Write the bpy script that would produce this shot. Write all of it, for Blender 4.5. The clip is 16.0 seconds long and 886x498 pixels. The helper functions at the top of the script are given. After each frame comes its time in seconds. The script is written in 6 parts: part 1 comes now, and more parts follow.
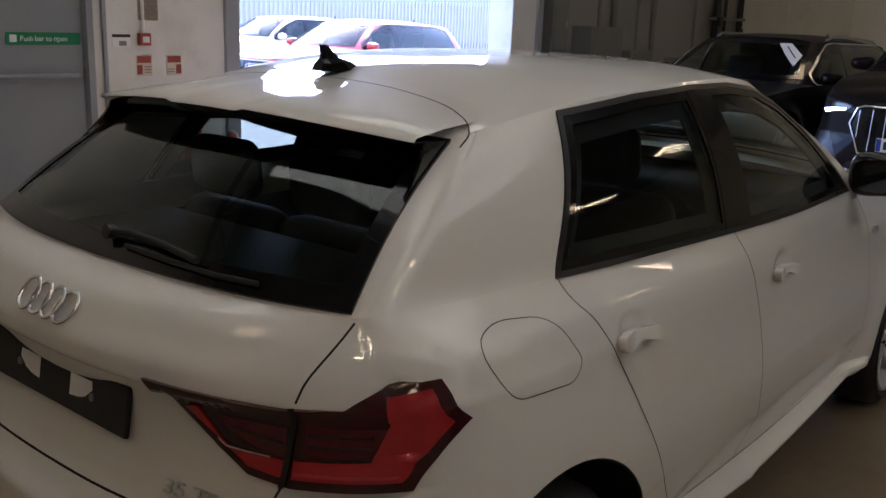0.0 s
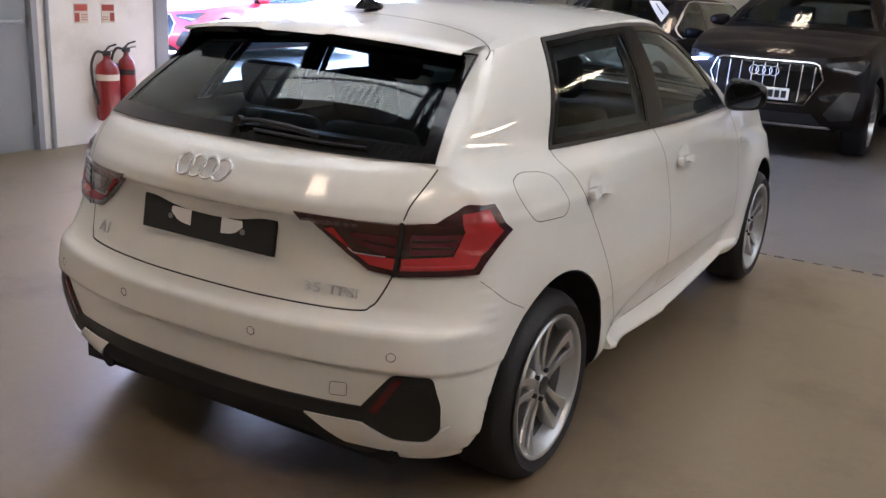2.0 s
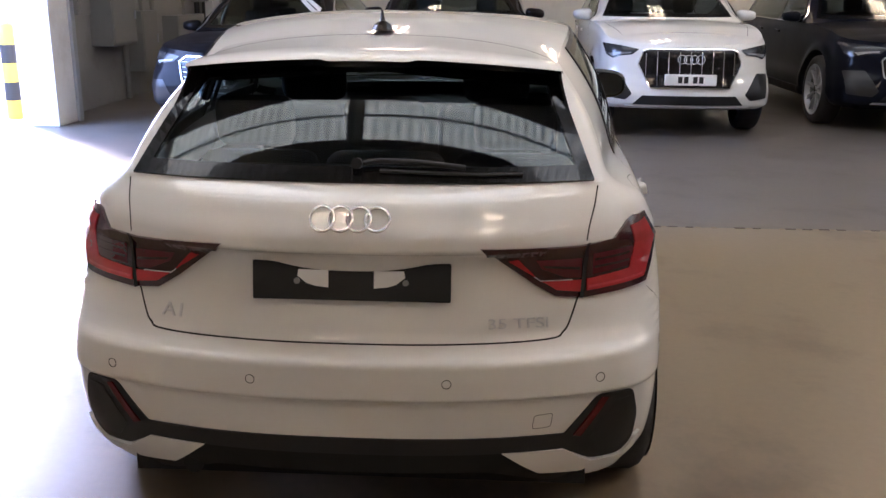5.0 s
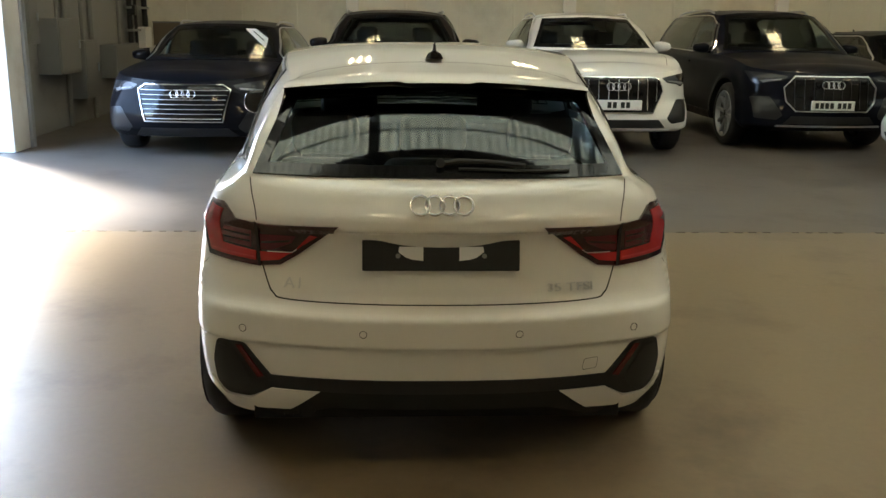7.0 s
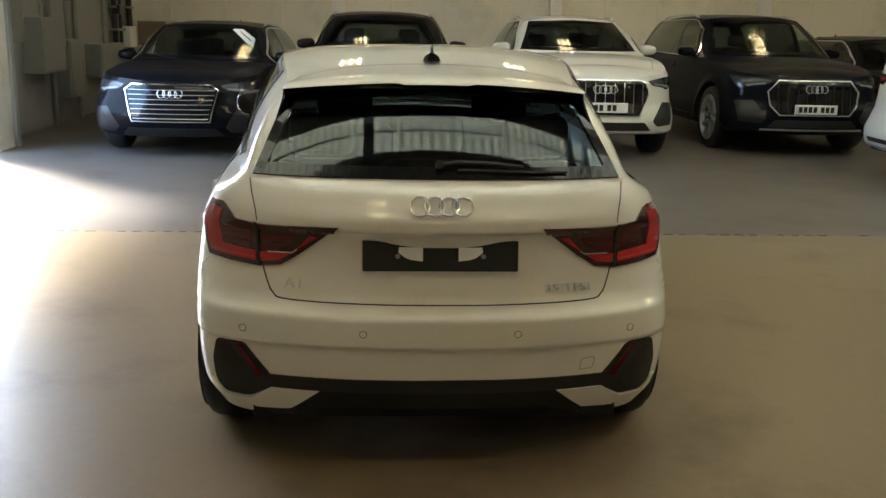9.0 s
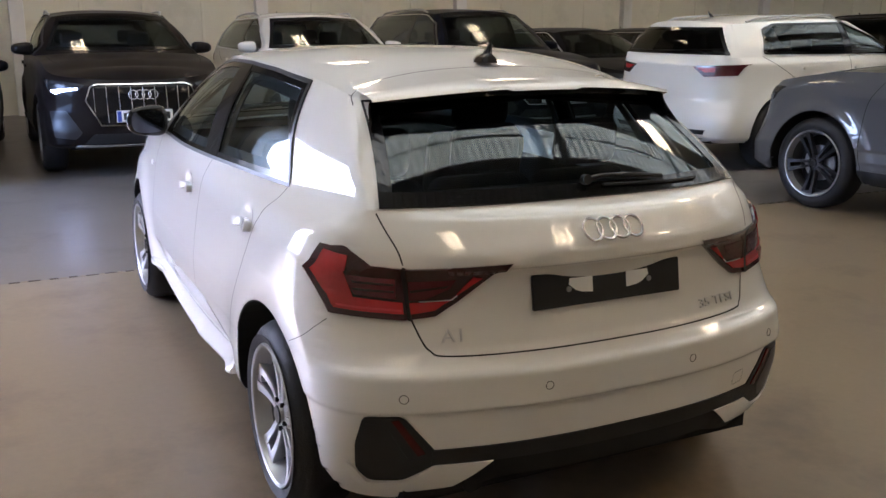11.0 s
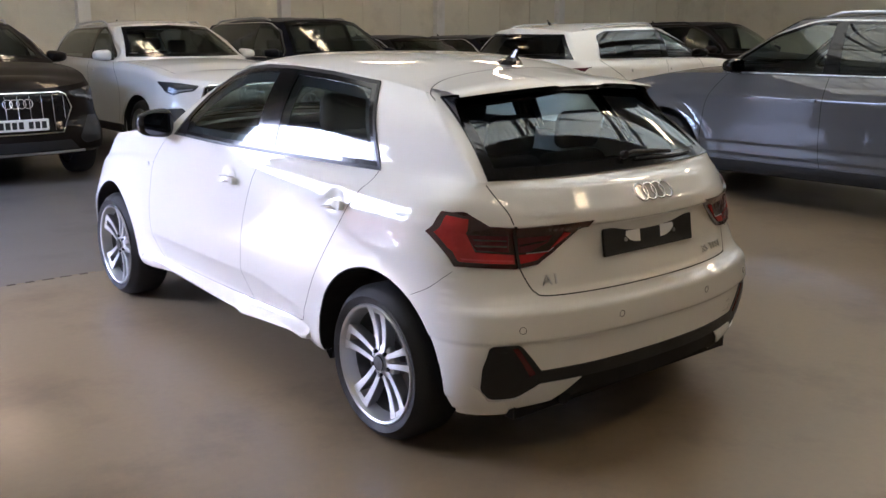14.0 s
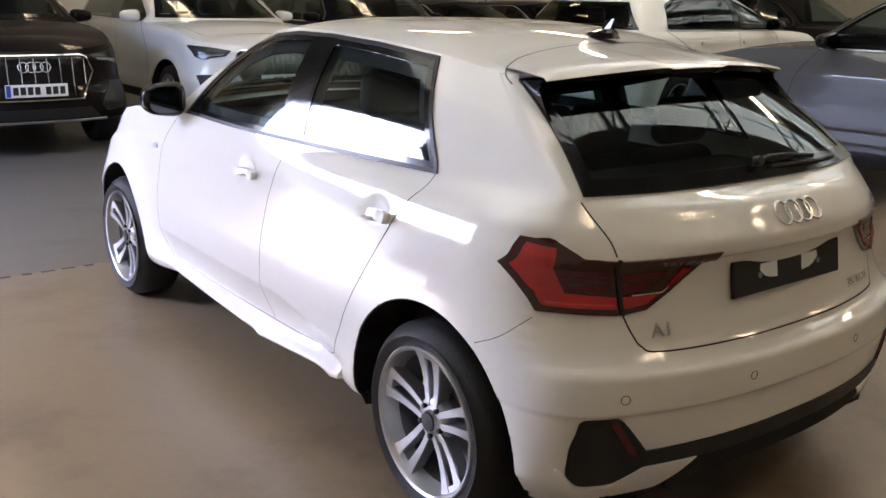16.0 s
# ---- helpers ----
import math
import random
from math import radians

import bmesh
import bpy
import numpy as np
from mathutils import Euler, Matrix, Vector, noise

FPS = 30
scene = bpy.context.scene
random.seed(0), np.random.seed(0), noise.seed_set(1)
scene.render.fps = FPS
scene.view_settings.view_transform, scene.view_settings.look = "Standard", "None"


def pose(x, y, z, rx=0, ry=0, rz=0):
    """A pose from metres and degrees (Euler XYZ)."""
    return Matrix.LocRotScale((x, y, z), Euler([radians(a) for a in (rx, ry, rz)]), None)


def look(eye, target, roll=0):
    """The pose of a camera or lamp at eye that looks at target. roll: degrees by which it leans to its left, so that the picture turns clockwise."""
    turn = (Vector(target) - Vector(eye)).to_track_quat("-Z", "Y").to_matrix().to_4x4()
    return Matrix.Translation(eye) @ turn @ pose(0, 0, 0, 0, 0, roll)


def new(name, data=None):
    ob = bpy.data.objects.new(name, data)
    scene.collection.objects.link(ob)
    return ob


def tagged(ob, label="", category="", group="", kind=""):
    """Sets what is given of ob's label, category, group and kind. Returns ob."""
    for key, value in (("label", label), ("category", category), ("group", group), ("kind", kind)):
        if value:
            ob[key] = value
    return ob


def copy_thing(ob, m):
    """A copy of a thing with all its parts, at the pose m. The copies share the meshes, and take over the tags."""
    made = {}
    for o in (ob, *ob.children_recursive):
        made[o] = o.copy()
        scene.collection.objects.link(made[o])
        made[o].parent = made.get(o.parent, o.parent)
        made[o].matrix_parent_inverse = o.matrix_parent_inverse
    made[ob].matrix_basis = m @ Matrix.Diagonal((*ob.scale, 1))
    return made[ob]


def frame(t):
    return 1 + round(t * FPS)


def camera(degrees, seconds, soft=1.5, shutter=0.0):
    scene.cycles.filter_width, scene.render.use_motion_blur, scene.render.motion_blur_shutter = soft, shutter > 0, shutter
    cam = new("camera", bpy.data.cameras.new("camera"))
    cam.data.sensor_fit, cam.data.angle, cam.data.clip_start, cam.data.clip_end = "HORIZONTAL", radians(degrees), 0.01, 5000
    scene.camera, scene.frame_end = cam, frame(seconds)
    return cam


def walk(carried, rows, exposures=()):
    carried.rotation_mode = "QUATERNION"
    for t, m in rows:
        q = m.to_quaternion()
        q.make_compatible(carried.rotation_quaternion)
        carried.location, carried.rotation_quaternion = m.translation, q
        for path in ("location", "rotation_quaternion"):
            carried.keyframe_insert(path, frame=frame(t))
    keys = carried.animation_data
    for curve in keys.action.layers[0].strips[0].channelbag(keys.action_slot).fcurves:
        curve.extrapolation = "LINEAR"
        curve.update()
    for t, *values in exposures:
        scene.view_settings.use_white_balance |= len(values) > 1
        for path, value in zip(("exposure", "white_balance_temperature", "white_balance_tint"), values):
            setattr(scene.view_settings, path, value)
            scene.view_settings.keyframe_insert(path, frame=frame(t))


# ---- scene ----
cam = camera(50.91, 16.0)
PATH = [
    (0, (1.69, -1.417, 1.501), (0.465, 0.088, 1.017), 2.1),
    (0.5, (1.742, -1.825, 1.502), (0.582, -0.268, 1.023), 1.89),
    (1, (1.762, -2.199, 1.481), (0.767, -0.542, 0.968), 2.14),
    (1.5, (1.853, -2.361, 1.466), (0.888, -0.701, 0.905), 3.02),
    (2, (1.874, -2.396, 1.469), (0.895, -0.743, 0.914), 3.04),
    (2.5, (1.873, -2.389, 1.468), (0.888, -0.733, 0.93), 3.29),
    (3, (1.865, -2.395, 1.469), (0.9, -0.728, 0.929), 3.33),
    (3.5, (1.688, -2.472, 1.462), (0.882, -0.722, 0.926), 3.15),
    (4, (1.257, -2.598, 1.474), (0.727, -0.761, 0.889), 1.43),
    (4.5, (0.823, -2.601, 1.458), (0.526, -0.709, 0.881), 0.48),
    (5, (0.353, -2.791, 1.496), (0.25, -0.869, 0.954), 0.46),
    (5.2, (0.222, -2.907, 1.518), (0.162, -0.979, 0.991), 0.34),
    (7.5, (-0.154, -3.476, 1.513), (-0.043, -1.538, 1.033), 1.0),
    (8, (-0.155, -3.481, 1.515), (-0.046, -1.542, 1.035), 1.12),
    (8.5, (-0.158, -3.485, 1.519), (-0.044, -1.546, 1.043), 1.18),
    (9, (-0.207, -3.47, 1.516), (-0.065, -1.532, 1.039), 1.28),
    (9.2, (-0.252, -3.433, 1.513), (-0.09, -1.497, 1.037), 1.34),
    (11.3, (-1.874, -2.55, 1.487), (-0.902, -0.871, 1.004), -0.13),
    (11.5, (-2.077, -2.521, 1.478), (-1.043, -0.881, 0.987), -0.39),
    (12, (-2.424, -2.563, 1.488), (-1.277, -0.998, 1.001), -0.34),
    (12.5, (-2.631, -2.656, 1.497), (-1.429, -1.128, 1.026), -0.08),
    (13, (-2.713, -2.64, 1.501), (-1.473, -1.137, 1.052), 0.25),
    (13.5, (-2.73, -2.643, 1.499), (-1.481, -1.146, 1.051), 0.13),
    (14, (-2.731, -2.644, 1.501), (-1.486, -1.147, 1.044), 0.2),
    (14.5, (-2.737, -2.647, 1.499), (-1.493, -1.151, 1.039), 0.33),
    (15, (-2.733, -2.656, 1.501), (-1.497, -1.156, 1.028), 0.59),
    (15.5, (-2.594, -2.482, 1.469), (-1.382, -0.972, 0.967), 1.5),
    (16, (-2.298, -1.954, 1.486), (-1.124, -0.423, 0.961), 1.27),
]
EXPOSURES = [
    (0, 3.25, 5820, 29),
    (0.5, 3.24, 6080, 29),
    (1, 3.53, 5950, 29),
    (1.5, 4.35, 5720, 30),
    (2, 4.66, 5480, 30),
    (3.5, 4.55, 5500, 35),
    (4, 4.48, 5560, 38),
    (5.2, 4.62, 5560, 31),
    (7.3, 4.22, 6480, 10),
    (9.2, 4.22, 6480, 10),
    (11.3, 4.38, 5720, 28),
    (13.5, 4.33, 5740, 27),
    (16, 4.29, 6080, 26),
]
walk(cam, [(t, look(eye, target, roll)) for t, eye, target, roll in PATH], EXPOSURES)

# ---- world, sun, large lights ----
world = bpy.data.worlds.new("sky")
scene.world = world
world.use_nodes = True
wn = world.node_tree
sky = wn.nodes.new("ShaderNodeTexSky")
sky.sky_type, sky.sun_disc = "NISHITA", False
sky.sun_elevation, sky.sun_rotation = radians(40.5), radians(-42)
wn.links.new(sky.outputs[0], wn.nodes["Background"].inputs[0])
wn.nodes["Background"].inputs[1].default_value = 0.15
sun = new("sun", bpy.data.lights.new("sun", "SUN"))
sun.data.energy, sun.data.angle, sun.data.color = 1.75, radians(9), (1.0, 0.95, 0.87)
sun.matrix_world = look((-13.5, 15, 17.25), (0, 0, 0))

# added area lamp above the vehicle doorway, standing in for sky light
door_fill = new("doorway_fill", bpy.data.lights.new("doorway_fill", "AREA"))
door_fill.data.shape, door_fill.data.size, door_fill.data.size_y = "RECTANGLE", 3.4, 2.6
door_fill.data.energy, door_fill.data.color = 16.0, (0.50, 0.74, 1.0)
door_fill.matrix_world = look((-6.6, 5.3, 4.6), (-1.2, 2.6, 0.4))


# ---- materials ----
def material(name, color, rough=0.5, metal=0.0, vary=0.12, scale=8.0, fine=90.0, bump=0.0, coat=0.0, alpha_mix=None, ior=1.45, spec=0.5, dirt=None):
    m = bpy.data.materials.new(name)
    m.use_nodes = True
    t = m.node_tree
    b = t.nodes["Principled BSDF"]
    b.inputs["Roughness"].default_value, b.inputs["Metallic"].default_value = rough, metal
    b.inputs["Coat Weight"].default_value, b.inputs["Coat Roughness"].default_value = coat, 0.008
    b.inputs["IOR"].default_value = ior
    b.inputs["Coat IOR"].default_value = 1.52
    b.inputs["Specular IOR Level"].default_value = spec
    co = t.nodes.new("ShaderNodeTexCoord")
    big = t.nodes.new("ShaderNodeTexNoise")
    big.inputs["Scale"].default_value, big.inputs["Detail"].default_value = scale, 5
    small = t.nodes.new("ShaderNodeTexNoise")
    small.inputs["Scale"].default_value, small.inputs["Detail"].default_value = fine, 3
    t.links.new(co.outputs["Object"], big.inputs["Vector"])
    t.links.new(co.outputs["Object"], small.inputs["Vector"])
    ramp = t.nodes.new("ShaderNodeMapRange")
    ramp.inputs[3].default_value, ramp.inputs[4].default_value = 1 - vary, 1 + vary
    t.links.new(big.outputs[0], ramp.inputs[0])
    ramp2 = t.nodes.new("ShaderNodeMapRange")
    ramp2.inputs[3].default_value, ramp2.inputs[4].default_value = 1 - vary * 0.5, 1 + vary * 0.5
    t.links.new(small.outputs[0], ramp2.inputs[0])
    mul = t.nodes.new("ShaderNodeMath")
    mul.operation = "MULTIPLY"
    t.links.new(ramp.outputs[0], mul.inputs[0])
    t.links.new(ramp2.outputs[0], mul.inputs[1])
    mix = t.nodes.new("ShaderNodeMix")
    mix.data_type, mix.blend_type = "RGBA", "MULTIPLY"
    mix.inputs["Factor"].default_value = 1.0
    mix.inputs["A"].default_value = (*color, 1)
    t.links.new(mul.outputs[0], mix.inputs["B"])
    last = mix.outputs["Result"]
    if dirt:
        stain = t.nodes.new("ShaderNodeTexNoise")
        stain.inputs["Scale"].default_value, stain.inputs["Detail"].default_value, stain.inputs["Roughness"].default_value = dirt[1], 8, 0.65
        t.links.new(co.outputs["Object"], stain.inputs["Vector"])
        cut = t.nodes.new("ShaderNodeMapRange")
        cut.inputs[1].default_value, cut.inputs[2].default_value = 0.52, 0.72
        t.links.new(stain.outputs[0], cut.inputs[0])
        mix2 = t.nodes.new("ShaderNodeMix")
        mix2.data_type = "RGBA"
        mix2.inputs["B"].default_value = (*dirt[0], 1)
        t.links.new(cut.outputs[0], mix2.inputs["Factor"])
        t.links.new(last, mix2.inputs["A"])
        last = mix2.outputs["Result"]
    t.links.new(last, b.inputs["Base Color"])
    rr = t.nodes.new("ShaderNodeMapRange")
    rr.inputs[3].default_value, rr.inputs[4].default_value = max(rough * 0.8, 0.0), min(rough * 1.25, 1)
    t.links.new(big.outputs[0], rr.inputs[0])
    t.links.new(rr.outputs[0], b.inputs["Roughness"])
    if bump:
        bp = t.nodes.new("ShaderNodeBump")
        bp.inputs["Strength"].default_value, bp.inputs["Distance"].default_value = bump, 0.004
        t.links.new(small.outputs[0], bp.inputs["Height"])
        t.links.new(bp.outputs[0], b.inputs["Normal"])
    return m


def glass_material(name, tint, clear):
    """A car pane: a clear tinted sheet with a mirror gloss that grows at a slant."""
    m = bpy.data.materials.new(name)
    m.use_nodes = True
    t = m.node_tree
    t.nodes.remove(t.nodes["Principled BSDF"])
    see = t.nodes.new("ShaderNodeBsdfTransparent")
    see.inputs[0].default_value = (*[clear * c for c in tint], 1)
    gloss = t.nodes.new("ShaderNodeBsdfGlossy")
    gloss.inputs["Roughness"].default_value = 0.015
    gloss.inputs[0].default_value = (0.95, 1.0, 0.97, 1)
    facing = t.nodes.new("ShaderNodeLayerWeight")
    facing.inputs["Blend"].default_value = 0.5
    power = t.nodes.new("ShaderNodeMath")
    power.operation = "POWER"
    power.inputs[1].default_value = 4.6
    t.links.new(facing.outputs["Facing"], power.inputs[0])
    fres = t.nodes.new("ShaderNodeMath")
    fres.operation = "MULTIPLY_ADD"
    fres.inputs[1].default_value, fres.inputs[2].default_value = 0.90, 0.052
    t.links.new(power.outputs[0], fres.inputs[0])
    mix = t.nodes.new("ShaderNodeMixShader")
    t.links.new(fres.outputs[0], mix.inputs[0])
    t.links.new(see.outputs[0], mix.inputs[1])
    t.links.new(gloss.outputs[0], mix.inputs[2])
    t.links.new(mix.outputs[0], t.nodes["Material Output"].inputs[0])
    return m


def glow(name, color, strength):
    m = bpy.data.materials.new(name)
    m.use_nodes = True
    b = m.node_tree.nodes["Principled BSDF"]
    b.inputs["Base Color"].default_value = (*color, 1)
    b.inputs["Emission Color"].default_value = (*color, 1)
    b.inputs["Emission Strength"].default_value = strength
    return m


WHITE = material("white_paint", (0.76, 0.75, 0.72), 0.45, vary=0.012, scale=3, fine=300, coat=1.0, spec=0.1)
BLACKP = material("black_paint", (0.006, 0.006, 0.008), 0.35, vary=0.1, scale=3, fine=300, coat=0.13, spec=0.05)
BROWNP = material("dark_brown_paint", (0.010, 0.0075, 0.007), 0.35, vary=0.1, scale=3, fine=300, coat=0.18, spec=0.05)
NAVY = material("dark_blue_paint", (0.005, 0.006, 0.011), 0.35, vary=0.1, scale=3, fine=300, coat=0.13, spec=0.05)
GREY = material("grey_paint", (0.090, 0.092, 0.100), 0.4, vary=0.04, scale=3, fine=300, coat=1.0, spec=0.2)
RED = material("red_paint", (0.42, 0.012, 0.024), 0.3, vary=0.05, scale=3, fine=300, coat=1.0)
TRIM = material("black_trim", (0.012, 0.012, 0.013), 0.35, vary=0.15, fine=250, bump=0.05)
GLOSSB = material("gloss_black_trim", (0.006, 0.006, 0.007), 0.14, vary=0.1, coat=0.3, spec=0.3)
PLASTIC = material("textured_black_plastic", (0.014, 0.014, 0.015), 0.55, vary=0.15, fine=400, bump=0.25)
RUBBER = material("tyre_rubber", (0.020, 0.020, 0.022), 0.55, spec=0.35, vary=0.2, scale=15, fine=150, bump=0.3)
ALLOY = material("alloy_silver", (0.50, 0.51, 0.53), 0.33, 0.85, vary=0.06, fine=200)
ALLOYD = material("dark_alloy", (0.02, 0.02, 0.022), 0.3, 0.2, vary=0.1)
# alloy made darker: the barrel's shade is put into its colour
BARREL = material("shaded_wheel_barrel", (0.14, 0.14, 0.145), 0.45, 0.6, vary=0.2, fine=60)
STEEL = material("brake_steel", (0.30, 0.29, 0.28), 0.4, 0.9, vary=0.2, fine=60)
CHROME = material("chrome", (0.82, 0.82, 0.84), 0.08, 1.0, vary=0.03)
SATIN = material("satin_silver", (0.62, 0.62, 0.63), 0.3, 0.9, vary=0.04)
# near-black for joints, and for places in deep shade
GAP = material("gap_and_shade_black", (0.01, 0.01, 0.01), 0.9, vary=0.2)
LINING = material("dark_cabin_cloth", (0.018, 0.018, 0.02), 0.85, vary=0.25, fine=300, bump=0.2)
LENS_RED = material("red_lamp_lens", (0.070, 0.008, 0.013), 0.18, vary=0.25, scale=30, coat=0.6)
LENS_BRIGHT = material("bright_red_light_guide", (0.38, 0.023, 0.025), 0.22, vary=0.2, scale=22, coat=0.4)
LENS_HIGHLIGHT = material("pale_red_highlight", (0.50, 0.045, 0.05), 0.15, vary=0.2, scale=60, coat=1.0)
LENS_DARK = material("smoked_red_lens", (0.040, 0.003, 0.005), 0.18, vary=0.15, scale=30, coat=0.6)
REFLEX = material("dark_red_reflector", (0.09, 0.005, 0.007), 0.22, vary=0.15, scale=40, coat=0.3)
LENS_CLEAR = material("headlamp_lens", (0.030, 0.031, 0.034), 0.2, 0.0, vary=0.3, scale=25, coat=0.12)
LED = material("led_strip", (0.22, 0.225, 0.235), 0.15, vary=0.05)
PLATE_W = material("white_plate", (0.82, 0.82, 0.80), 0.35, vary=0.04)
PLATE_BLUE = material("blue_plate_band", (0.03, 0.07, 0.35), 0.4)
INK = material("black_print", (0.015, 0.015, 0.015), 0.5)
GLASS = glass_material("car_glass", (0.80, 0.90, 0.90), 0.84)
REAR_GLASS = glass_material("rear_car_glass", (0.76, 0.90, 0.92), 0.62)
PRIVACY = glass_material("dark_car_glass", (0.75, 0.8, 0.8), 0.22)
PAPER = material("white_card", (0.80, 0.80, 0.80), 0.6, vary=0.03)
FLOOR_NEAR = material("worn_tan_floor_paint", (0.203, 0.155, 0.099), 0.36, vary=0.16, scale=0.9, fine=25, bump=0.04, dirt=((0.124, 0.091, 0.060), 1.3))
FLOOR_FAR = material("worn_grey_floor_paint", (0.132, 0.115, 0.100), 0.38, vary=0.16, scale=0.9, fine=25, bump=0.04, dirt=((0.085, 0.073, 0.063), 1.5))
TAPE = material("worn_cream_tape", (0.27, 0.215, 0.15), 0.6, vary=0.3, scale=30)
DASH = material("dark_brown_line_paint", (0.055, 0.036, 0.026), 0.6, vary=0.3, scale=30)
WALL = material("cream_wall_paint", (0.72, 0.685, 0.57), 0.75, vary=0.07, scale=0.7, fine=40, bump=0.1, dirt=((0.59, 0.555, 0.45), 1.1))
WALL_WHITE = material("white_wall_paint", (0.74, 0.73, 0.70), 0.7, vary=0.05, scale=1.2, fine=50, bump=0.1, dirt=((0.60, 0.58, 0.53), 1.6))
DOORGREY = material("grey_door_paint", (0.27, 0.29, 0.31), 0.45, vary=0.06, scale=2, fine=60)
FRAMEGREY = material("grey_steel_frame", (0.30, 0.32, 0.35), 0.45, vary=0.08, scale=3)
CABINET = material("grey_cabinet_paint", (0.20, 0.20, 0.19), 0.5, vary=0.1, scale=4)
STEELWORK = material("painted_steelwork", (0.20, 0.22, 0.21), 0.5, vary=0.1)
SHEET = material("corrugated_sheet", (0.30, 0.29, 0.26), 0.6, vary=0.08, scale=0.8)
ASPHALT = material("yard_concrete", (0.165, 0.163, 0.158), 0.85, vary=0.15, scale=0.6, fine=40, bump=0.3)
EXTRED = material("extinguisher_red", (0.22, 0.014, 0.013), 0.35, vary=0.05, coat=0.5)
CONERED = material("cone_red", (0.36, 0.022, 0.024), 0.5, vary=0.12, scale=12)
CONEBROWN = material("cone_brown", (0.20, 0.14, 0.11), 0.6, vary=0.2, scale=14)
CONEWHITE = material("scuffed_cone_white", (0.60, 0.58, 0.56), 0.55, vary=0.14, scale=14, dirt=((0.40, 0.37, 0.34), 9))
SIGNRED = material("red_sign", (0.34, 0.07, 0.05), 0.5)
CREAM = material("cream_card", (0.60, 0.56, 0.47), 0.6, vary=0.05)
BOARD = material("brown_board", (0.16, 0.125, 0.085), 0.7, vary=0.12, scale=5)
# wall colour darkened to hold the shade of the far corner
WALL_SHADED = material("shaded_wall_paint", (0.27, 0.27, 0.26), 0.75, vary=0.1, scale=0.9, fine=40, bump=0.1, dirt=((0.20, 0.195, 0.18), 1.2))
SIGNGREEN = material("green_sign", (0.01, 0.20, 0.09), 0.5)
YELLOW = material("yellow_paint", (0.75, 0.48, 0.03), 0.5, vary=0.1)
FENCE = material("galvanised_fence", (0.36, 0.37, 0.38), 0.5, 0.5, vary=0.1)
TUBE = glow("fluorescent_tube", (1.0, 0.80, 0.46), 2.1)
# mirror colour darkened to stand for a dim reflection
MIRROR = material("darkened_mirror_glass", (0.10, 0.11, 0.13), 0.04, 1.0, vary=0.02)
# glow stands in for doorway daylight reflected in one headlamp
LAMP_GLINT = glow("headlamp_daylight_glint", (0.55, 0.68, 1.0), 6.0)


def skylight_material():
    m = bpy.data.materials.new("translucent_sheet")
    m.use_nodes = True
    t = m.node_tree
    t.nodes.remove(t.nodes["Principled BSDF"])
    a = t.nodes.new("ShaderNodeBsdfTranslucent")
    a.inputs[0].default_value = (0.318, 0.300, 0.200, 1)
    b = t.nodes.new("ShaderNodeBsdfDiffuse")
    b.inputs[0].default_value = (0.40, 0.39, 0.33, 1)
    n = t.nodes.new("ShaderNodeTexNoise")
    n.inputs["Scale"].default_value = 1.5
    mix = t.nodes.new("ShaderNodeMixShader")
    r = t.nodes.new("ShaderNodeMapRange")
    r.inputs[3].default_value, r.inputs[4].default_value = 0.25, 0.45
    t.links.new(n.outputs[0], r.inputs[0])
    t.links.new(r.outputs[0], mix.inputs[0])
    t.links.new(a.outputs[0], mix.inputs[1])
    t.links.new(b.outputs[0], mix.inputs[2])
    t.links.new(mix.outputs[0], t.nodes["Material Output"].inputs[0])
    return m


SKYLIGHT = skylight_material()


# ---- building helpers ----
def mesh(name, verts, faces, mat, smooth=True):
    me = bpy.data.meshes.new(name)
    me.from_pydata([tuple(map(float, v)) for v in verts], [], [tuple(map(int, f)) for f in faces])
    me.materials.append(mat)
    if smooth:
        me.shade_smooth()
    me.update()
    return me


def bm_mesh(name, bm, mat, smooth=False):
    me = bpy.data.meshes.new(name)
    bm.normal_update()
    bm.to_mesh(me)
    bm.free()
    me.materials.append(mat)
    if smooth:
        me.shade_smooth()
        me.set_sharp_from_angle(angle=radians(62))
    return me


def part(name, bm, mat, parent, label="", smooth=False):
    """One mesh object under a thing or under a part; bm is a bmesh or ready mesh data."""
    me = bm if isinstance(bm, bpy.types.Mesh) else bm_mesh(name, bm, mat, smooth)
    ob = new(name, me)
    ob.parent = parent
    return tagged(ob, label)


def thing(name, m, label, category, group="", kind=""):
    ob = new(name)
    ob.empty_display_size = 0.2
    ob.matrix_world = m
    return tagged(ob, label, category, group, kind)


def box(bm, lo, hi, bevel=0.0, seg=2):
    lo, hi = Vector(lo), Vector(hi)
    got = bmesh.ops.create_cube(bm, size=1, matrix=Matrix.LocRotScale((lo + hi) / 2, None, hi - lo))
    if bevel:
        edges = {e for v in got["verts"] for e in v.link_edges}
        bmesh.ops.bevel(bm, geom=list(edges), offset=bevel, segments=seg, affect="EDGES", profile=0.5)
    return bm


def boxed(lo, hi, bevel=0.0, seg=2):
    return box(bmesh.new(), lo, hi, bevel, seg)


def rod(bm, a, b, r, n=12, r2=None):
    a, b = Vector(a), Vector(b)
    d = b - a
    m = Matrix.Translation((a + b) / 2) @ d.to_track_quat("Z", "Y").to_matrix().to_4x4()
    bmesh.ops.create_cone(bm, cap_ends=True, segments=n, radius1=r, radius2=r if r2 is None else r2, depth=d.length, matrix=m)
    return bm


